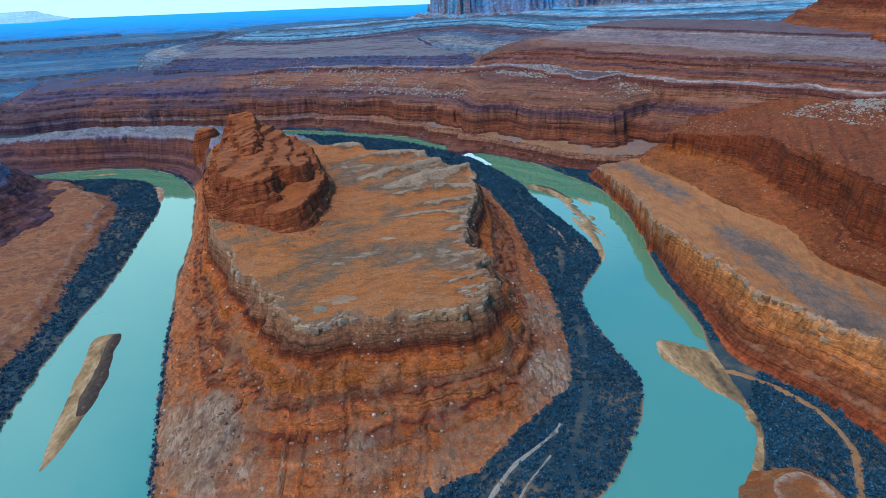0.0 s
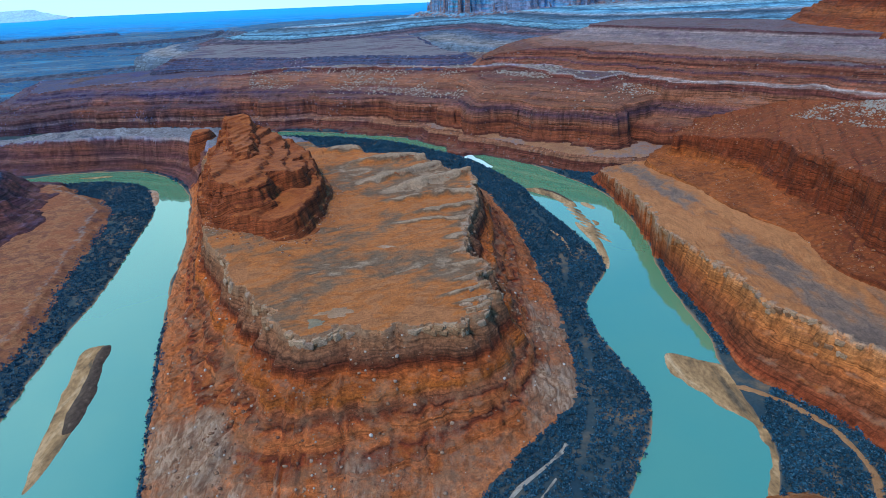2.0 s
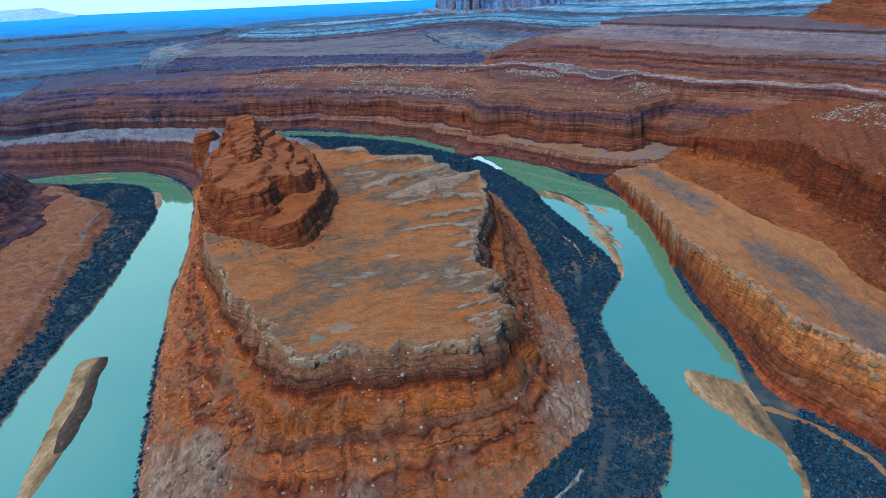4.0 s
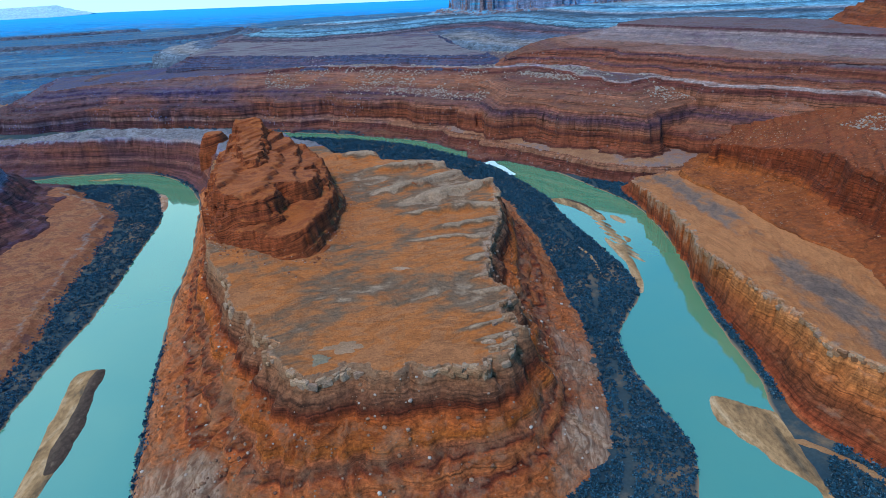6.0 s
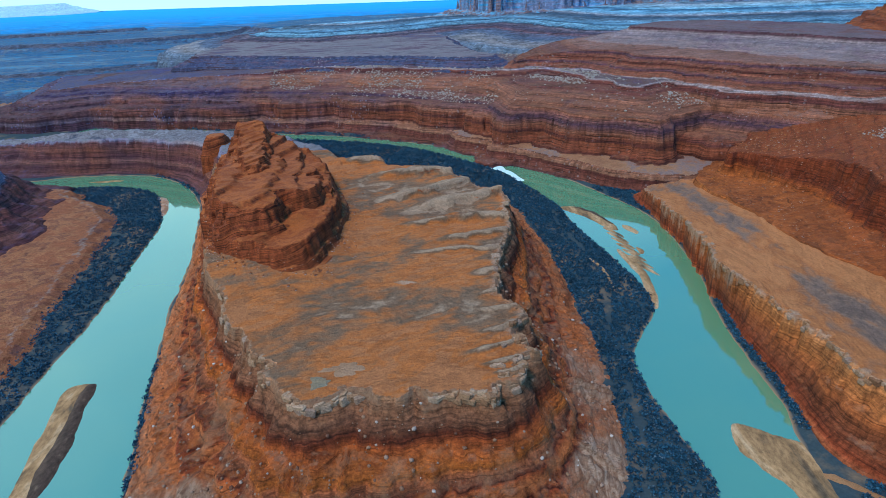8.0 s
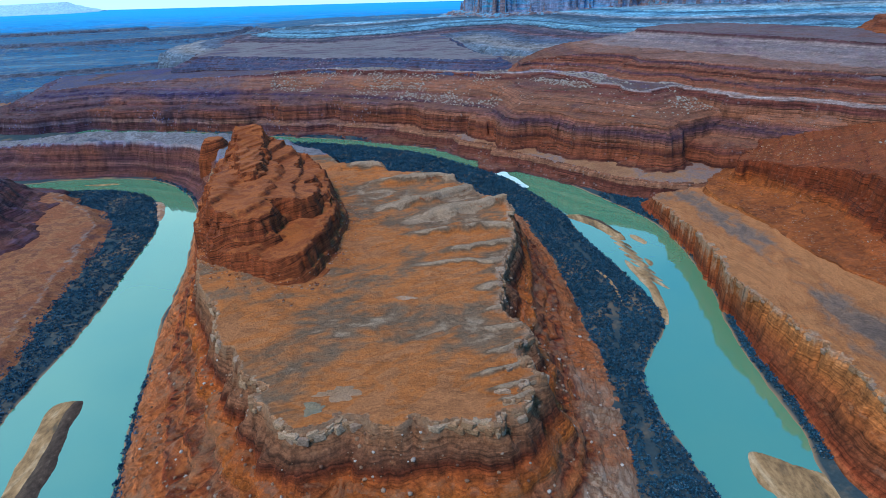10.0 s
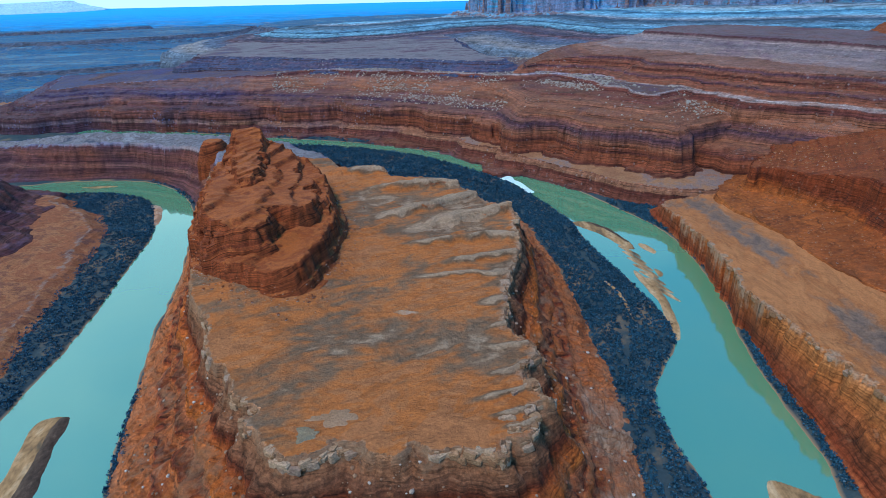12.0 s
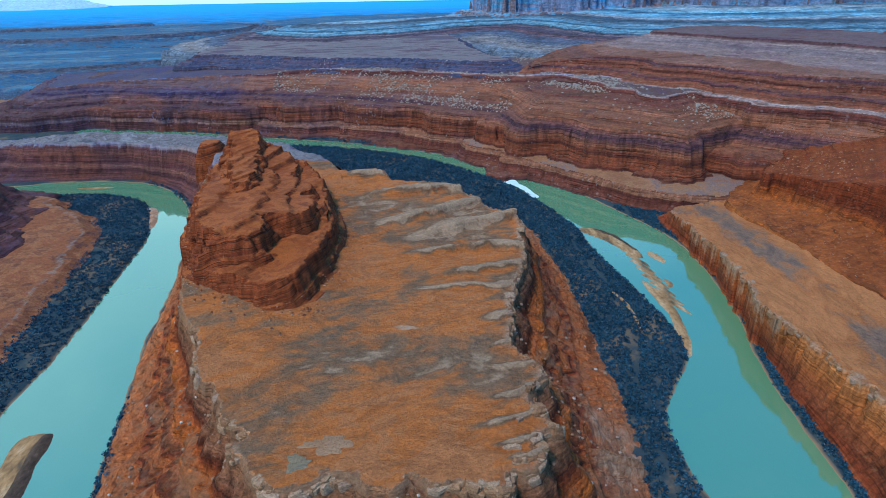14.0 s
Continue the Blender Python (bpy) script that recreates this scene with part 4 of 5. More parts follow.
# ---- the near left bank ----
landform("left_bench", [(-700, 1030), (-610, 1005), (-545, 965), (-492, 890), (-470, 800), (-452, 720), (-432, 640), (-418, 560), (-408, 480), (-398, 420), (-385, 300), (-700, 180),
                        (-1500, 180), (-1500, 980)], 26, lambda x, y: 9 + 0.05 * np.clip(-430 - x, 0, 400), [(0, 1), (0.3, 0.7), (0.6, 0.35), (1, 0.1), (1.1, -0.2)],
         (-1000, -350, 180, 1060), 3.2, (mat_hill2, mat_hill2, mat_hill2), "low reddish bench with a rounded grey ledge beside the river", "rock bench", seed=100, beds=(3, 3, 0.5))
landform("left_hill", [(-760, 1010), (-665, 945), (-640, 860), (-620, 780), (-640, 700), (-760, 640), (-1200, 600), (-1200, 1000)], 95, 75,
         [(0, 1), (0.1, 0.8), (0.3, 0.62), (0.36, 0.5), (0.7, 0.25), (1, 0.12), (1.06, 0.05)],
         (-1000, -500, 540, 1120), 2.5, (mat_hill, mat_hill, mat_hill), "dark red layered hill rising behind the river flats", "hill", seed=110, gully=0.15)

# ---- the far side of the river ----
landform("low_bench", [(245, 955), (297, 930), (350, 918), (400, 970), (430, 1100), (60, 1330), (15, 1235), (72, 1172), (112, 1112), (164, 1058), (207, 1005)], 14, 27,
         [(0, 1), (0.3, 0.75), (0.6, 0.3), (1, 0.06), (1.1, -0.2)], (-20, 420, 890, 1260), 2.5, (mat_low, mat_tier, mat_tier),
         "low red bench with a pale flat top beside the far bank", "rock bench", seed=120, warp=(3, 14))
RIVER_RIM = [(326, 985), (312, 992), (265, 1042), (207, 1100), (138, 1156), (98, 1150), (62, 1235), (20, 1280), (-94, 1365), (-278, 1462), (-468, 1532), (-609, 1590), (-900, 1690), (-1050, 1780), (-1090, 1900), (-1130, 2300), (900, 2300), (1000, 860), (620, 1010), (500, 1050), (430, 1070), (360, 1020)]
river_rim_line = curve(RIVER_RIM, 3)
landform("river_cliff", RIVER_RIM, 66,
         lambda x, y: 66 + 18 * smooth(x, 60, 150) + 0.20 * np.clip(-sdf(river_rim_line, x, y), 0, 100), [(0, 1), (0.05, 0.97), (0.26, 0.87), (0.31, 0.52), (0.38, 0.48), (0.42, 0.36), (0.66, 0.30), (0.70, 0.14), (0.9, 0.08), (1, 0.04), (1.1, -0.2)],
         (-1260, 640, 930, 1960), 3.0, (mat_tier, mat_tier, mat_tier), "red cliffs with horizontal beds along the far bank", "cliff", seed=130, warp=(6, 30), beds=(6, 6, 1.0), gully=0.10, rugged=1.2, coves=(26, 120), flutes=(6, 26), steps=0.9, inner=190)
SHELF = [(-1069, 1748), (-868, 1734), (-657, 1680), (-472, 1632), (-331, 1630), (-102, 1540), (28, 1468), (110, 1430), (207, 1403), (250, 1320), (288, 1222), (314, 1155),
         (385, 1185), (431, 1145), (471, 1095), (540, 1030), (594, 975), (640, 930), (800, 800), (1400, 800), (1400, 2500), (-1000, 2500)]
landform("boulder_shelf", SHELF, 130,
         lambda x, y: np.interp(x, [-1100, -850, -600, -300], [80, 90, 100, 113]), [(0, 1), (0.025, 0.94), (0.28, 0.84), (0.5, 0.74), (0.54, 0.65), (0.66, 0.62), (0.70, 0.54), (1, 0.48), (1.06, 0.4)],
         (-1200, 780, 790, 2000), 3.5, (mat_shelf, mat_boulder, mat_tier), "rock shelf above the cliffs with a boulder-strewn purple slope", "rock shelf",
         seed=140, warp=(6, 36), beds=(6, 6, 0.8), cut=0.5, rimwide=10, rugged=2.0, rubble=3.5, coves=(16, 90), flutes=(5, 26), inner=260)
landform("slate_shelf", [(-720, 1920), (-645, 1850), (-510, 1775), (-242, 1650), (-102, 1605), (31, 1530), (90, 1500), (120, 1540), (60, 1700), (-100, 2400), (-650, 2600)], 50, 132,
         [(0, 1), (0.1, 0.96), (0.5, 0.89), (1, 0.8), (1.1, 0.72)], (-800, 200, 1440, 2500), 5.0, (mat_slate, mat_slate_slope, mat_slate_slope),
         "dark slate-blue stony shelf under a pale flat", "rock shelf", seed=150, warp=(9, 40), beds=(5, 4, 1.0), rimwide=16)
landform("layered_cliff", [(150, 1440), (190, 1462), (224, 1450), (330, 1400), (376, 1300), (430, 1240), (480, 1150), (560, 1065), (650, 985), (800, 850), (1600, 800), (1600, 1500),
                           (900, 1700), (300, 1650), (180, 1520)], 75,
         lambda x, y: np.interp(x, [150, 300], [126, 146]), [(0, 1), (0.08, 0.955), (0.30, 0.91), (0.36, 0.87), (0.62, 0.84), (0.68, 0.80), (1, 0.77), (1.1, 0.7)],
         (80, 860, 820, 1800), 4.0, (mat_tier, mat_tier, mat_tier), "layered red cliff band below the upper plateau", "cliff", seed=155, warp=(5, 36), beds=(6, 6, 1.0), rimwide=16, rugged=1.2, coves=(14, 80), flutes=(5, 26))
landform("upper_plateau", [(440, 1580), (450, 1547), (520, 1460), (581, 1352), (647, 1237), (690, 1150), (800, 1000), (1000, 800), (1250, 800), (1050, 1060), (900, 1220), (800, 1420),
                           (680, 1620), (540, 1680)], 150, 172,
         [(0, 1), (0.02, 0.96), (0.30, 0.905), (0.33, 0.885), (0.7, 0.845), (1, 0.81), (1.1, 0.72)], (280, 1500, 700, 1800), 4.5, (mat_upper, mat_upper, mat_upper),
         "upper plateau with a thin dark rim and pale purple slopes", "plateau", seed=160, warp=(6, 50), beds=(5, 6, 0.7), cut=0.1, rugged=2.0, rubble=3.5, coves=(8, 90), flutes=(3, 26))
landform("upper_ridge", [(850, 1290), (850, 1190), (845, 1120), (850, 1000), (1000, 850), (1500, 800), (1500, 1300), (1000, 1450)], 75, 226,
         [(0, 1), (0.06, 0.95), (0.5, 0.84), (0.9, 0.77), (1, 0.75), (1.1, 0.7)], (760, 1600, 700, 1540), 6.0, (mat_wall, mat_wall, mat_wall),
         "high rust-red ridge with an orange talus slope", "ridge", seed=165, warp=(8, 50), beds=(6, 5, 1.0), steps=1.0, coves=(18, 90), flutes=(5, 26))
BLUE_RIM = [(-650, 2420), (-560, 2330), (-400, 2230), (-170, 2280), (0, 2420), (150, 2440), (265, 2420), (385, 2080), (524, 1890), (700, 1800), (1000, 1690), (1300, 1550), (2400, 1000),
                        (2600, 2400), (900, 2800), (100, 2800), (-350, 2700), (-620, 2640)]
blue_line = curve(BLUE_RIM, 3)
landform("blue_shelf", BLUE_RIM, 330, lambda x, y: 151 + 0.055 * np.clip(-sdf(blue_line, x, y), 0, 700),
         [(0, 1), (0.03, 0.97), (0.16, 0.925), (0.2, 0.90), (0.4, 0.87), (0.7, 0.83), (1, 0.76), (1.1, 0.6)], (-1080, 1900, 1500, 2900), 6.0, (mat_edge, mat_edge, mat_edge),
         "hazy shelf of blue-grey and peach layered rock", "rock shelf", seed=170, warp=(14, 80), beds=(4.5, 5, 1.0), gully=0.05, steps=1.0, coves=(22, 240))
for points, high, label in (
        ([(-1500, 2080), (-1150, 2150), (-900, 2350), (-1100, 2700), (-1900, 2800), (-2300, 2400)], 84, "low mesa on the desert plain, blue-grey from painted haze"),
        ([(-1750, 2900), (-1250, 2950), (-950, 3200), (-1300, 3600), (-2300, 3600), (-2700, 3200)], 118, "hazy blue mesa with stepped edges"),
        ([(-700, 2900), (-300, 2800), (100, 2950), (0, 3500), (-700, 3600), (-900, 3200)], 128, "hazy blue bench far across the plain"),
        ([(-2400, 2300), (-1900, 1950), (-2300, 1750), (-3000, 1800), (-3300, 2400)], 74, "dark mesa beside the distant river, blue from painted haze")):
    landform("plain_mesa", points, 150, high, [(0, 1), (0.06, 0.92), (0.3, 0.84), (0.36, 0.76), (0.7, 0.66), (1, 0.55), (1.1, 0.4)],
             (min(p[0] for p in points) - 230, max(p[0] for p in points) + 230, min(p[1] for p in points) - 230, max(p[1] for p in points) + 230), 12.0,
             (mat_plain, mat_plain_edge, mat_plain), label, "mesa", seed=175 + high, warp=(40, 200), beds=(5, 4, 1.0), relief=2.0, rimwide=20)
rng_plain = np.random.RandomState(21)
for k in range(13):
    cx, cy = rng_plain.uniform(-2600, -850), 2050 + 135 * k + rng_plain.uniform(-60, 60)
    cx -= 0.25 * (cy - 2050)
    rx, ry = rng_plain.uniform(260, 620), rng_plain.uniform(60, 130)
    points = [(cx + rx * math.cos(a) * rng_plain.uniform(0.7, 1.2), cy + ry * math.sin(a) * rng_plain.uniform(0.6, 1.3)) for a in np.arange(0, 6.2, 0.52)]
    base = float(ground_height(np.array([cx]), np.array([cy]))[0][0])
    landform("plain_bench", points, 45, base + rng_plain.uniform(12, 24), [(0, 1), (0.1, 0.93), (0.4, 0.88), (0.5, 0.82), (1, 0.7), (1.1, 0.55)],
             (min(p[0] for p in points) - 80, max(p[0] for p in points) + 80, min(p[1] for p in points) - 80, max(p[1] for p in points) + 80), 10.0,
             (mat_plain, mat_plain_edge, mat_plain_edge), "low stepped bench on the desert plain, blue-grey from painted haze", "rock bench", seed=600 + k, warp=(18, 120), beds=(4, 4, 1.0), relief=1.5, rimwide=14, block=30, blocky=16)
landform("pale_flat", [(-1310, 1950), (-1262, 2005), (-1290, 2090), (-1450, 2130), (-1700, 2060), (-1650, 1930)], 30, 36, [(0, 1), (0.3, 0.8), (1, 0.4), (1.1, 0.2)], (-1780, -1200, 1880, 2200), 8.0,
         (mat_low, mat_low, mat_low), "pale flat at the foot of the long red cliff", "rock bench", seed=640, relief=0.8)
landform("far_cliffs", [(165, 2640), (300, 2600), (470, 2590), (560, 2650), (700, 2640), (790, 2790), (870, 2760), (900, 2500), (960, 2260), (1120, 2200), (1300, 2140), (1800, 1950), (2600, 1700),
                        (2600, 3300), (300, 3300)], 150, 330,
         [(0, 1), (0.10, 0.53), (0.16, 0.51), (0.6, 0.47), (1, 0.43), (1.1, 0.36)], (-60, 2500, 1700, 3000), 7.0, (mat_far, mat_hazed_cliff, mat_far_talus),
         "distant violet mesa with sheer cliffs and pale talus fans, blue haze painted on", "mesa", seed=180, warp=(18, 90), beds=(12, 4, 0.6), gully=0.25, cut=0.14, spurs=0.3)
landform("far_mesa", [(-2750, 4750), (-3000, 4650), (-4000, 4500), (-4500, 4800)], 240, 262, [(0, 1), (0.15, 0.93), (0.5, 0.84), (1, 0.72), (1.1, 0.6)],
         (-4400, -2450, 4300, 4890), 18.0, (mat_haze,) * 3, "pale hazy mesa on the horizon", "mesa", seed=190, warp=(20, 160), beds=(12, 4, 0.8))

# ---- bars and banks in the river ----
def bar(name, line, high, label, step=1.5, mat=None, seed=200, ragged=4.0):
    """A low sand or mud bar, domed, sinking under the water all round."""
    p = np.array(line, float)
    (x0, y0), (x1, y1) = p.min(0) - 12, p.max(0) + 12
    x, y = np.meshgrid(np.arange(x0, x1, step), np.arange(y0, y1, step))
    shape = x.shape
    x, y = x.ravel(), y.ravel()
    d = sdf(curve(line), x + ragged * fbm(x, y, 16, 4, seed), y + ragged * fbm(x, y, 16, 4, seed + 1))
    z = high * (1 - np.exp(np.minimum(d, 0) / 7)) - np.maximum(d, 0) * 0.25 + 0.02 + np.where(d < -2, 0.25 * fbm(x, y * 0.4, 9, 3, seed + 2), 0)
    faces = grid_faces(shape[1], shape[0])
    ob = piece(name, np.stack([x, y, z], 1), faces, d[faces].min(1) < 8, mat or mat_sand, None, {"rim": np.clip(-d / 10, 0, 1)})
    return tagged(ob, label, "sandbar")


bar("sandbar", [(-284, 337), (-290, 352), (-296, 372), (-309, 424), (-324, 483), (-331, 512), (-322, 521), (-309, 519), (-302, 490), (-289, 448), (-284, 410), (-281, 364)], 1.6,
    "long narrow tan sandbar with a dark brushy edge", ragged=1.6, step=1.2)
bar("mudbank", [(-315, 520), (-308, 521), (-303, 508), (-300, 490), (-288, 448), (-283, 420), (-283, 398), (-290, 394), (-297, 412), (-302, 440), (-308, 475), (-315, 505)], 4.2,
    "dark brown mud ridge along the sandbar", mat=mat_mud, seed=205, ragged=2.0, step=1.2)
bar("sandbar", [(189, 436), (199, 439), (211, 431), (223, 422), (234, 414), (244, 404), (248, 387), (252, 370), (247, 358), (238, 352), (235, 336), (226, 315), (214, 297), (200, 276), (192, 276), (212, 316), (218, 335), (216, 351), (210, 365), (200, 381), (194, 396), (188, 413)], 0.9,
    "tan sand spit joined to the brushy bank", seed=210)
bar("sandbar", [(150, 886), (172, 886), (196, 852), (208, 814), (206, 796), (197, 800), (188, 822), (176, 846), (160, 866)], 0.9,
    "rippled pale sandbar beside the inner bank", seed=220, ragged=3.0)
bar("sandbar", [(193, 742), (203, 704), (205, 672), (203, 640), (195, 606), (189, 604), (192, 640), (196, 672), (190, 716)], 0.9,
    "pale sand strip along the brushy inner bank", seed=222, ragged=2.0)
for k in range(7):
    fx, fy = 190 + 1.4 * k, 806 - 17 * k
    bar("sandbar", [(fx, fy), (fx + 5, fy + 1), (fx + 13, fy - 14), (fx + 19, fy - 32), (fx + 16, fy - 33), (fx + 8, fy - 18)], 0.35, "thin finger of sand running into the shallow river", seed=260 + 3 * k, ragged=1.5, step=1.2)
bar("sandbar", [(-462, 1018), (-446, 1002), (-430, 966), (-422, 938), (-427, 930), (-440, 956), (-455, 990), (-472, 1012)], 3.4, "pale sand rim at the tip of the brushy bank", seed=290, mat=mat_pale_sand, ragged=2.0)
bar("mudbank", [(172, 884), (180, 880), (196, 854), (207, 820), (203, 820), (192, 846), (178, 870)], 2.2, "dark brown mud ridge on the pale sandbar", mat=mat_mud, seed=225)
bar("sandbar", [(-640, 1122), (-600, 1128), (-575, 1124), (-600, 1116)], 0.7, "thin pale sandbar in the river bend", seed=230)


# ---- brush ----
def brush_material():
    k = Mat("tamarisk_brush", 0.9)
    g = k.n.new("ShaderNodeNewGeometry")
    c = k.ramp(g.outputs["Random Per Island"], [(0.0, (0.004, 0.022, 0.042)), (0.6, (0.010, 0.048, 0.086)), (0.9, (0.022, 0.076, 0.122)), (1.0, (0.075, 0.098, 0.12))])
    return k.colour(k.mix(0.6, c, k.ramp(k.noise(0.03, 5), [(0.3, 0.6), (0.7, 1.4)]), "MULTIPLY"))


mat_brush = brush_material()


def clump(rng, leaves):
    """One bush: a heap of leaf sprays at all angles, in a low dome."""
    v = []
    for _ in range(leaves):
        a, r, h = rng.uniform(0, 6.283), rng.uniform(0.0, 1.0) ** 0.6, rng.uniform(0.1, 1.0)
        c = np.array([math.cos(a) * r * (1.1 - 0.5 * h), math.sin(a) * r * (1.1 - 0.5 * h), h * 0.95])
        u, w = rng.normal(0, 1, 3), rng.normal(0, 1, 3)
        u, w = u / np.linalg.norm(u) * 0.42, w / np.linalg.norm(w) * 0.34
        v += [c + u, c - 0.5 * u + w, c - 0.5 * u - w]
    return np.array(v)


def brush(name, spots, sizes, label, leaves=16, seed=3):
    rng = np.random.RandomState(seed)
    forms = [clump(rng, leaves) for _ in range(8)]
    verts = []
    for (x, y, z), r in zip(spots, sizes):
        f = forms[rng.randint(8)]
        a = rng.uniform(0, 6.283)
        ca, sa = math.cos(a), math.sin(a)
        h = r * rng.uniform(0.7, 1.2)
        verts.append(np.stack([x + r * (ca * f[:, 0] - sa * f[:, 1]), y + r * (sa * f[:, 0] + ca * f[:, 1]), z - 0.2 + h * f[:, 2]], 1))
    verts = np.concatenate(verts)
    ob = sheet(name, verts, np.arange(len(verts)).reshape(-1, 3), mat_brush, None, None, False)
    return tagged(ob, label, "brush", kind="stuff")


def scatter(n, box, wanted, seed):
    rng = np.random.RandomState(seed)
    x, y = rng.uniform(box[0], box[1], n), rng.uniform(box[2], box[3], n)
    keep = rng.rand(n) < wanted(x, y)
    return x[keep], y[keep], rng


toe_line = curve(MESA_TOE, 3)
LANE = [(80, 300), (100, 350), (126, 420), (132, 520), (150, 640), (150, 740), (138, 830)]


WASHES = [[(84, 340), (79, 333), (62, 318), (45, 304), (31, 286), (20, 268)], [(70, 310), (60, 298), (50, 286), (40, 270)]]


def line_distance(line, x, y):
    """Distance to an open line of points."""
    best = np.full(x.shape, 1e9)
    for (ax, ay), (bx, by) in zip(line, line[1:]):
        h = np.clip(((x - ax) * (bx - ax) + (y - ay) * (by - ay)) / ((bx - ax) ** 2 + (by - ay) ** 2), 0, 1)
        best = np.minimum(best, np.hypot(x - ax - (bx - ax) * h, y - ay - (by - ay) * h))
    return best


def on_inner_bank(x, y):
    bank, toe = sdf(inner_line, x, y), sdf(toe_line, x, y)
    lane = np.abs(x - np.interp(y, [p[1] for p in LANE], [p[0] for p in LANE]) - 5 * fbm(x, y, 60, 2, 301)) < 2.6 + 2 * fbm(x, y, 30, 2, 302)
    gaps = fbm(x, y, 26, 3, 303) > -0.7
    for line in WASHES:
        gaps = gaps & (line_distance(line, x, y) > 2.2 + 1.5 * fbm(x, y, 14, 2, 306))
    return (bank < -1.0) & (toe > -3 + 4 * fbm(x, y, 20, 2, 304)) & ~(lane & (fbm(x, y, 40, 2, 305) > -0.1) & (x > 40)) * gaps


def plant(name, n, box, wanted, label, seed, size=(1.2, 2.8)):
    x, y, rng = scatter(n, box, wanted, seed)
    z, _ = ground_height(x, y)
    brush(name, np.stack([x, y, z], 1), rng.uniform(*size, len(x)), label, seed=seed)


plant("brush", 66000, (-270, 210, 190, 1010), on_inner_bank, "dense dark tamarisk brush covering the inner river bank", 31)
plant("far_brush", 15000, (-520, 160, 1010, 1400), lambda x, y: (sdf(inner_line, x, y) < -1) & (sdf(toe_line, x, y) > 0), "dark brush on the far inner bank", 32, (2.0, 4.0))
terr_line = curve(TERR_TOE, 3)


def on_right_bank(x, y):
    out, toe = sdf(outer_line, x, y), sdf(terr_line, x, y)
    road = np.abs(x - np.interp(y, [246, 272, 291, 310, 332, 351, 365, 378, 389], [238, 254, 264, 267, 266, 258, 250, 238, 226])) < 3.2
    sand = sdf(curve([(185, 440), (240, 428), (262, 396), (240, 372), (218, 345), (186, 400)], 2), x, y) < 0
    thin = fbm(x, y, 30, 3, 311) > np.where((y < 300), -0.3, -0.7)
    return (out > 3) & (toe > -2 + 3 * fbm(x, y, 15, 2, 312)) & ~road & ~sand & thin


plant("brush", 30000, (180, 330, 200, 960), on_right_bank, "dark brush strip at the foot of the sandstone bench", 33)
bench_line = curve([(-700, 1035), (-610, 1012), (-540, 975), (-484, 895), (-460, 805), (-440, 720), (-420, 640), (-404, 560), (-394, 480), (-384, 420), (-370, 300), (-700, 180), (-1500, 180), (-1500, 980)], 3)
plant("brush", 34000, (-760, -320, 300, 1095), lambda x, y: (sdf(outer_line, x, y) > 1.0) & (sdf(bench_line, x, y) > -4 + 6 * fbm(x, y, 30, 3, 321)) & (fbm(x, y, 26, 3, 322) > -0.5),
      "dark tamarisk brush lining the outer river bank", 34)
outer_far = lambda x, y: (sdf(outer_line, x, y) > 1) & (sdf(outer_line, x, y) < 14 + 8 * fbm(x, y, 60, 2, 331)) & (fbm(x, y, 40, 2, 332) > -0.3)
plant("far_brush", 22000, (-900, 260, 860, 1680), outer_far, "thin line of dark brush under the far cliffs", 35, (1.8, 3.6))


# ---- fallen rocks ----
def rock_material():
    k = Mat("fallen_rock", 0.9)
    g = k.n.new("ShaderNodeNewGeometry")
    c = k.ramp(g.outputs["Random Per Island"], [(0.0, (0.10, 0.04, 0.025)), (0.45, (0.20, 0.10, 0.06)), (0.85, (0.23, 0.145, 0.11)), (1.0, (0.38, 0.30, 0.26))])
    return k.colour(k.mix(0.7, c, k.ramp(k.noise(0.9, 5), [(0.3, 0.6), (0.7, 1.3)]), "MULTIPLY"))


mat_rock = rock_material()
mat_pale_rock = rock("pale_boulder", [GREY, PALE], [(0.18, 0.15, 0.13), (0.27, 0.22, 0.20), (0.22, 0.19, 0.175)], None, soil_from=0.0, fine=3.0)


def stone_form(rng):
    bm = bmesh.new()
    bmesh.ops.create_icosphere(bm, subdivisions=1, radius=1)
    for v in bm.verts:
        v.co *= rng.uniform(0.72, 1.12)
        v.co.z *= 0.75
    v = np.array([p.co[:] for p in bm.verts])
    bm.verts.index_update()
    f = np.array([[p.index for p in q.verts] for q in bm.faces])
    bm.free()
    return v, f


def stones(name, host, n, box, wanted, sizes, label, seed, mat=None):
    """Loose rocks lying on a landform's slope."""
    rng = np.random.RandomState(seed)
    forms = [stone_form(rng) for _ in range(6)]
    from_top = bpy.context.view_layer.depsgraph
    from_top.update()
    x, y, _ = scatter(n, box, wanted, seed)
    vs, fs, base = [], [], 0
    for px, py in zip(x, y):
        hit, place, normal, _, ob, _ = scene.ray_cast(from_top, (px, py, 290), (0, 0, -1))
        if not hit or ob.parent is None or ob.parent.name not in host.split() or place.z < 3:
            continue
        v, f = forms[rng.randint(6)]
        r = sizes[0] + (sizes[1] - sizes[0]) * rng.rand() ** 3
        a = rng.uniform(0, 6.283)
        ca, sa = math.cos(a), math.sin(a)
        w = v * r * rng.uniform(0.75, 1.25, 3)
        vs.append(np.stack([place.x + ca * w[:, 0] - sa * w[:, 1], place.y + sa * w[:, 0] + ca * w[:, 1], place.z + w[:, 2] + 0.2 * r], 1))
        fs.append(f + base)
        base += len(v)
    ob = sheet(name, np.concatenate(vs), np.concatenate(fs), mat or mat_rock, None, None, False)
    return tagged(ob, label, "rocks", kind="stuff")


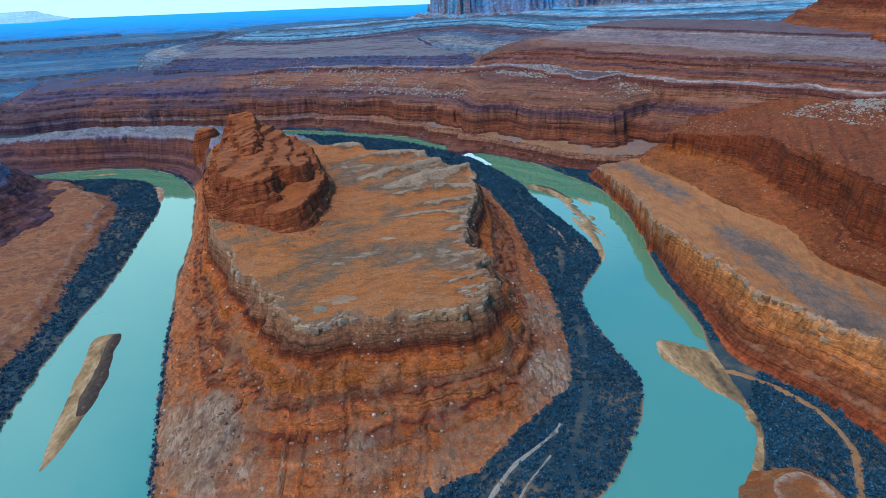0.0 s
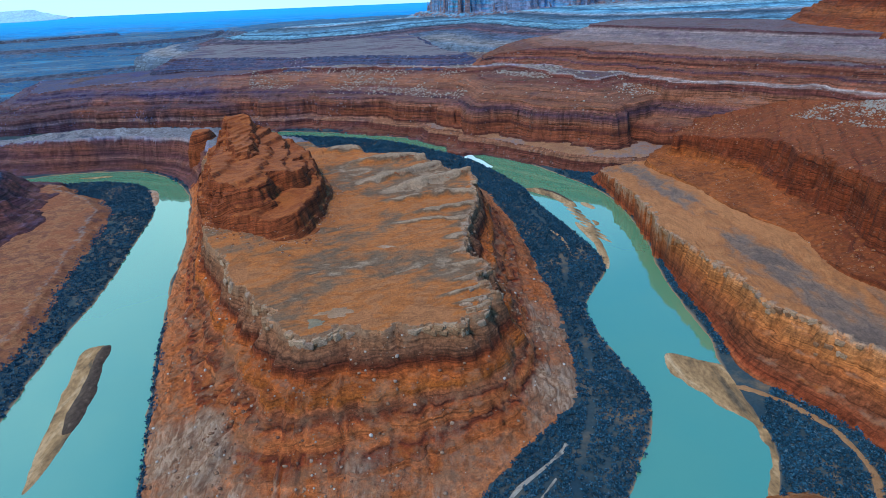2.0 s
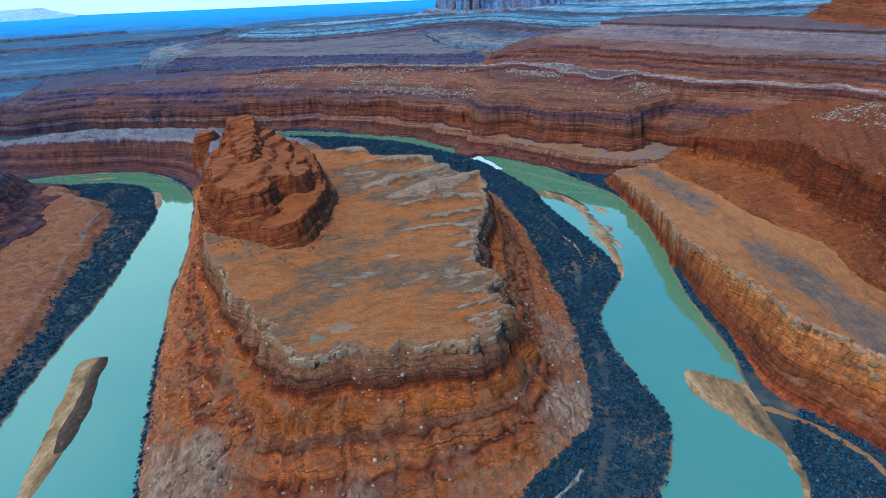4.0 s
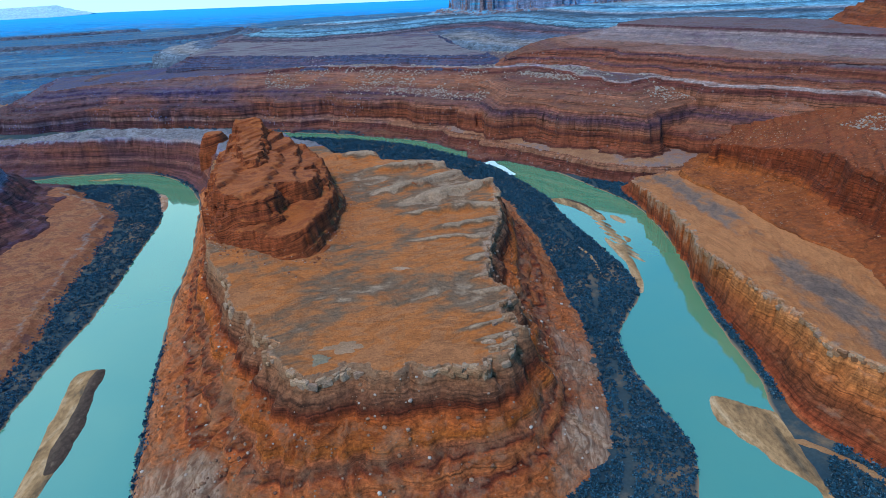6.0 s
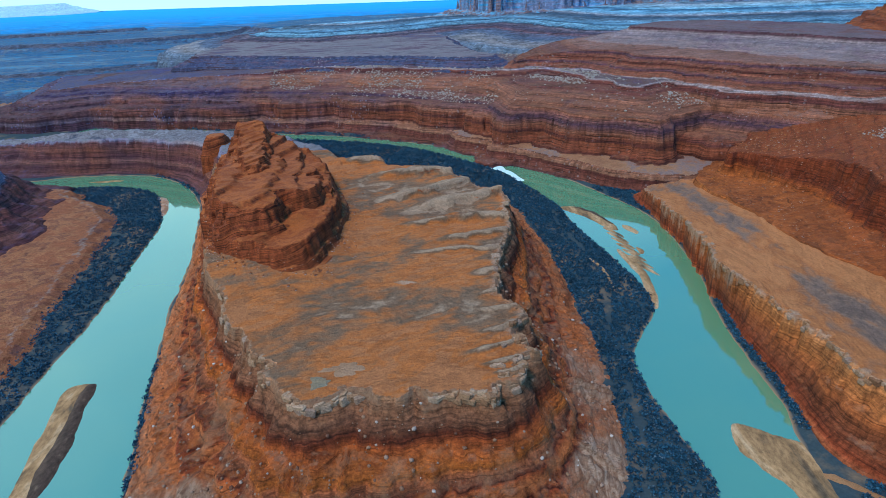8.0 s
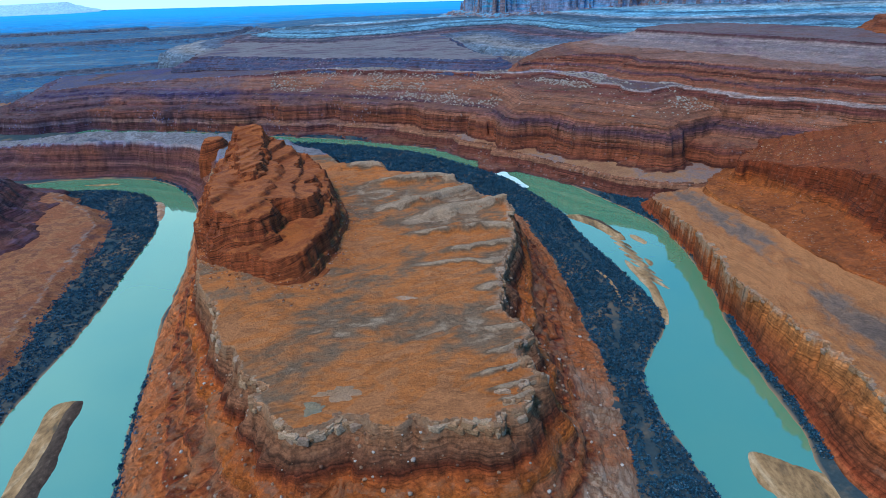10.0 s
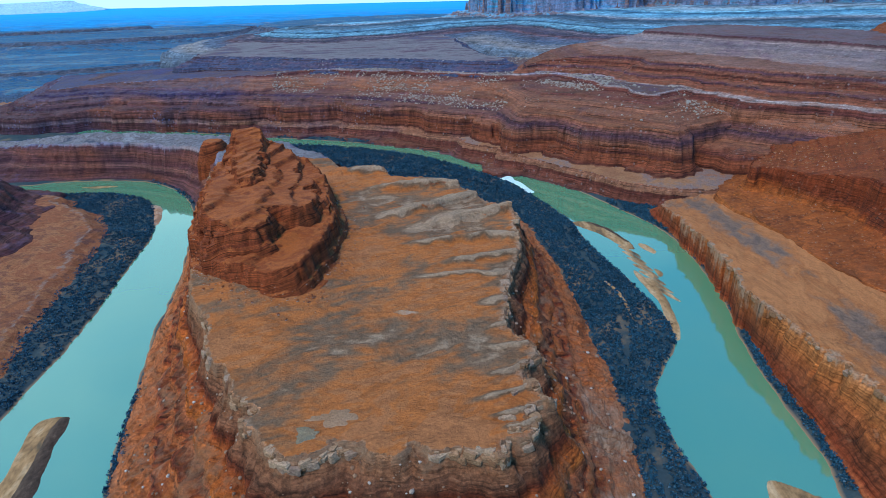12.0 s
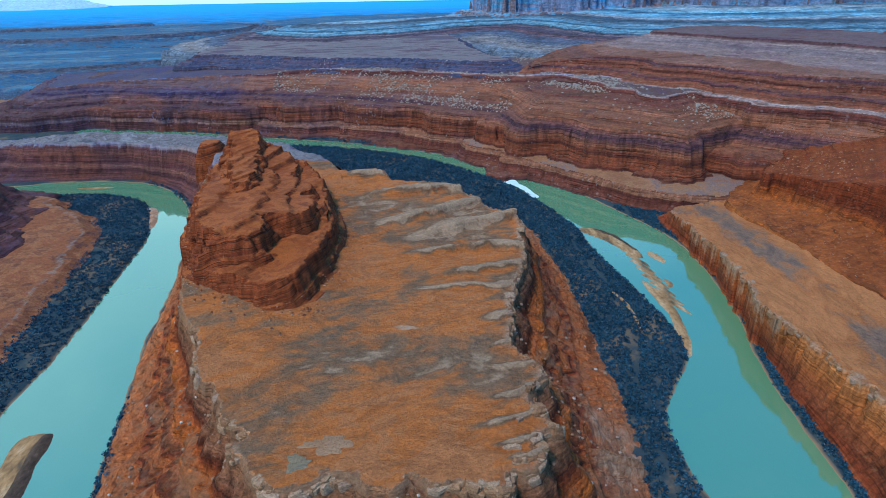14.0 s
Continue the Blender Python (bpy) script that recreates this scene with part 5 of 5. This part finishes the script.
mesa_line = curve(MESA_RIM, 3)
stones("talus_rocks", "mesa", 6500, (-270, 130, 250, 620), lambda x, y: np.where((sdf(mesa_line, x, y) > 4), 0.25 + 0.9 * smooth(fbm(x, y, 45, 3, 341), -0.1, 0.5), 0.0), (0.4, 1.9),
       "pale and rusty fallen rocks strewn over the mesa's slopes", 41)
butte_line = curve(BUTTE_FOOT, 3)
mat_rust_rock = rock("rust_boulder", [RED], [(0.19, 0.050, 0.018), (0.26, 0.085, 0.030), (0.13, 0.033, 0.015)], None, soil_from=0.0, fine=3.0)
stones("talus_rocks", "mesa butte", 5200, (-250, -70, 520, 860), lambda x, y: np.exp(-np.maximum(sdf(butte_line, x, y), 0) / 9.0) * (sdf(butte_line, x, y) > -8), (0.4, 1.7),
       "rusty fallen blocks round the foot of the butte", 45, mat_rust_rock)
stones("talus_rocks", "canyon_wall", 4200, (350, 690, 420, 960), lambda x, y: 0.25 + 0.7 * smooth(fbm(x, y, 60, 3, 342), 0, 0.4), (0.6, 2.2),
       "loose rusty rocks scattered on the canyon wall", 42, mat_rust_rock)
stones("pale_boulders", "canyon_wall", 2600, (520, 690, 660, 850), lambda x, y: 0.2 + 0.8 * smooth(fbm(x, y, 50, 3, 344), -0.1, 0.3), (0.7, 2.4),
       "field of pale greenish-white boulders on the upper slope", 44, mat_pale_rock)
stones("talus_rocks", "boulder_shelf river_cliff", 46000, (-420, 760, 1000, 1760), lambda x, y: (0.03 + 0.97 * smooth(fbm(x, y, 80, 4, 343), -0.05, 0.25)) * (sdf(river_rim_line, x, y) < -26), (0.8, 2.8),
       "pale boulders covering the slope under the shelf", 43, mat_pale_rock)


# ---- pale jointed blocks along the mesa's rim ----
def block_form(rng):
    bm = bmesh.new()
    bmesh.ops.create_cube(bm, size=2)
    bmesh.ops.bevel(bm, geom=bm.edges[:], offset=0.45, segments=2, affect="EDGES", profile=0.6)
    for v in bm.verts:
        v.co += Vector(rng.uniform(-0.10, 0.10, 3))
    me = bpy.data.meshes.new("rim_block")
    bm.to_mesh(me)
    bm.free()
    me.materials.append(mat_block)
    return me


def block_material():
    k = Mat("pale_block", 0.9)
    o = k.n.new("ShaderNodeObjectInfo")
    c = k.ramp(o.outputs["Random"], [(0.0, (0.16, 0.070, 0.036)), (0.4, (0.25, 0.128, 0.072)), (0.75, (0.32, 0.195, 0.130)), (1.0, (0.22, 0.130, 0.095))])
    c = k.mix(0.8, c, k.ramp(k.noise(0.7, 7, (1, 1, 2), 0.75), [(0.36, 0.45), (0.5, 0.95), (0.64, 1.4)]), "MULTIPLY")
    k.bump(k.noise(0.8, 6, (1, 1, 2.5), 0.7), 0.8, 1.2)
    return k.colour(c)


mat_block = block_material()


def rim_blocks(host, line, stretch, count, size, seed):
    """Blocks set into the edge of a landform's top, found by stepping out over the rim."""
    rng = np.random.RandomState(seed)
    forms = [block_form(rng) for _ in range(7)]
    deps = bpy.context.view_layer.depsgraph
    deps.update()
    thing = bpy.data.objects[host]
    p = curve(line, 12)
    q = np.roll(p, -1, 0)
    placed = 0
    for k in rng.permutation(len(p)):
        if placed >= count or not stretch(*p[k]) or fbm(p[k][:1], p[k][1:], 40, 2, 75)[0] < -0.25:
            continue
        t = (q[k] - p[k]) / np.linalg.norm(q[k] - p[k])
        n = np.array([t[1], -t[0]])
        if sdf(p[::4], np.array([p[k][0] + n[0]]), np.array([p[k][1] + n[1]]))[0] < 0:
            n = -n
        last = None
        for step in np.arange(-16, 16, 0.8):
            spot = p[k] + n * step
            hit, place, _, _, ob, _ = scene.ray_cast(deps, (spot[0], spot[1], 150), (0, 0, -1))
            if not hit:
                break
            if last is not None and last - place.z > 1.6:
                w = size * rng.uniform(0.45, 1.35)
                h = w * rng.uniform(0.5, 0.9)
                ob = new("rim_block", forms[rng.randint(7)])
                ob.parent = thing
                at = spot - n * (0.55 * w)
                ob.matrix_basis = pose(at[0], at[1], last - h + rng.uniform(-1.2, 0.6), rng.uniform(-9, 9), rng.uniform(-9, 9),
                                       math.degrees(math.atan2(t[1], t[0])) + rng.uniform(-18, 18)) @ Matrix.Diagonal((w, w * rng.uniform(0.7, 1.1), h, 1))
                placed += 1
                break
            last = place.z


for ob_seed, ob_line, ob_host, ob_where, ob_count, ob_size in ((72, TERR_RIM, "rock_terrace", lambda x, y: x < 330 and y < 800, 80, 2.6),):
    rim_blocks(ob_host, ob_line, ob_where, ob_count, ob_size, ob_seed)
rim_blocks("mesa", MESA_RIM, lambda x, y: y < 575 or (x > 0 and y < 760), 230, 3.2, 71)


# ---- tracks and small things on the banks ----
def ribbon(name, line, width, mat, label, category, lift=0.25, kind="", seed=400):
    """A strip of bare ground following the terrain."""
    p = np.array(line, float)
    t = np.linspace(0, len(p) - 1, len(p) * 8)
    i = np.clip(t.astype(int), 0, len(p) - 2)
    f = (t - i)[:, None]
    a, b, c, d = p[np.maximum(i - 1, 0)], p[i], p[i + 1], p[np.minimum(i + 2, len(p) - 1)]
    q = 0.5 * (2 * b + (c - a) * f + (2 * a - 5 * b + 4 * c - d) * f ** 2 + (3 * b - a - 3 * c + d) * f ** 3)
    n = np.gradient(q, axis=0)
    n = np.stack([-n[:, 1], n[:, 0]], 1) / np.linalg.norm(n, axis=1)[:, None]
    w = width * (1 + 0.5 * fbm(q[:, 0], q[:, 1], 9, 2, seed))[:, None]
    cross = np.linspace(-1, 1, 5)
    xy = np.stack([q + n * w * k for k in cross], 1)
    z, _ = ground_height(xy[..., 0].ravel(), xy[..., 1].ravel())
    z = z.reshape(xy.shape[:2]) + lift * (1 - 1.6 * np.abs(cross)[None] ** 3)
    verts = np.concatenate([xy.reshape(-1, 2), z.reshape(-1, 1)], 1)
    return tagged(sheet(name, verts, grid_faces(5, len(q)), mat), label, category, kind=kind)


ribbon("road", [(226, 389), (238, 378), (250, 365), (258, 351), (266, 332), (267, 310), (264, 291), (254, 272), (238, 246), (222, 215)], 2.9, mat_track,
       "narrow dirt track curving through the brush", "track", kind="structure")
ribbon("dry_wash", WASHES[0], 1.9, mat_wash, "pale dry wash winding through the brush", "dry wash", lift=0.6)
ribbon("dry_wash", WASHES[1], 1.0, mat_wash, "faint pale wash beside the larger one", "dry wash", lift=0.6, seed=403)
ribbon("dry_wash", [(160, 640), (162, 665), (160, 690), (153, 712)], 2.0, mat_sand, "tan gap in the dark brush", "dry wash", lift=1.0, seed=407)
landform("orange_mound", [(192, 258), (206, 270), (218, 268), (223, 252), (214, 232), (194, 232)], [(180, 262), (200, 284), (226, 282), (238, 254), (226, 220), (184, 220)], 13,
         [(0, 1), (0.3, 0.8), (0.7, 0.35), (1, 0.15), (1.06, 0.0)], (172, 246, 210, 292), 1.2, (mat_mound,) * 3, "bare orange mound beside the river track", "mound", seed=410,
         beds=(3, 2, 0.3), blocky=2, relief=0.8)


# ---- dust pans on the mesa's top ----
def pan(name, at, size, mat, label, seed):
    """A thin spread of loose soil lying on the rock below it."""
    deps = bpy.context.view_layer.depsgraph
    deps.update()
    n = 15
    u, v = np.meshgrid(np.linspace(-1, 1, n), np.linspace(-1, 1, n))
    r, a = np.maximum(np.abs(u), np.abs(v)), np.arctan2(v, u)
    r = r * (0.8 + 0.75 * fbm(np.cos(a) * 9, np.sin(a) * 9, 6, 2, seed))
    x, y = at[0] + np.cos(a) * r * size[0], at[1] + np.sin(a) * r * size[1]
    z = np.zeros_like(x)
    for i in np.ndindex(x.shape):
        hit, place, *_ = scene.ray_cast(deps, (x[i], y[i], 200), (0, 0, -1))
        z[i] = place.z if hit else 0
    z = z + 0.55 * (1 - np.maximum(np.abs(u), np.abs(v)) ** 4) - 0.15
    return tagged(sheet(name, np.stack([x, y, z], -1).reshape(-1, 3), grid_faces(n, n), mat), label, "soil patch")


pan("dust_pan", (-41, 546), (12, 4.5), mat_pale_sand, "small pale dust pan on the mesa's top", 441)
pan("dust_pan", (-76, 428), (24, 11), mat_dust, "broad tan dust pan near the mesa's front rim", 442)
pan("clay_patch", (-88, 414), (9, 7), mat_teal_clay, "bluish-green clay streak at the mesa's rim", 443)
bar("sandbar", [(218, 812), (226, 806), (230, 790), (224, 782), (217, 796)], 0.5, "small muddy shoal in the shallow river", seed=240)
bar("sandbar", [(212, 742), (217, 740), (219, 728), (214, 724)], 0.4, "small muddy shoal in the shallow river", seed=245)
# added flat that stands in for a sky glint on the water
bar("sandbar", [(58, 1106), (76, 1112), (94, 1120), (92, 1086), (106, 1052), (118, 1016), (108, 1012), (88, 1060)], 0.35, "bright flat painted as sky glint on the water at the inner bank's tip", mat=mat_sky_glint, seed=250)
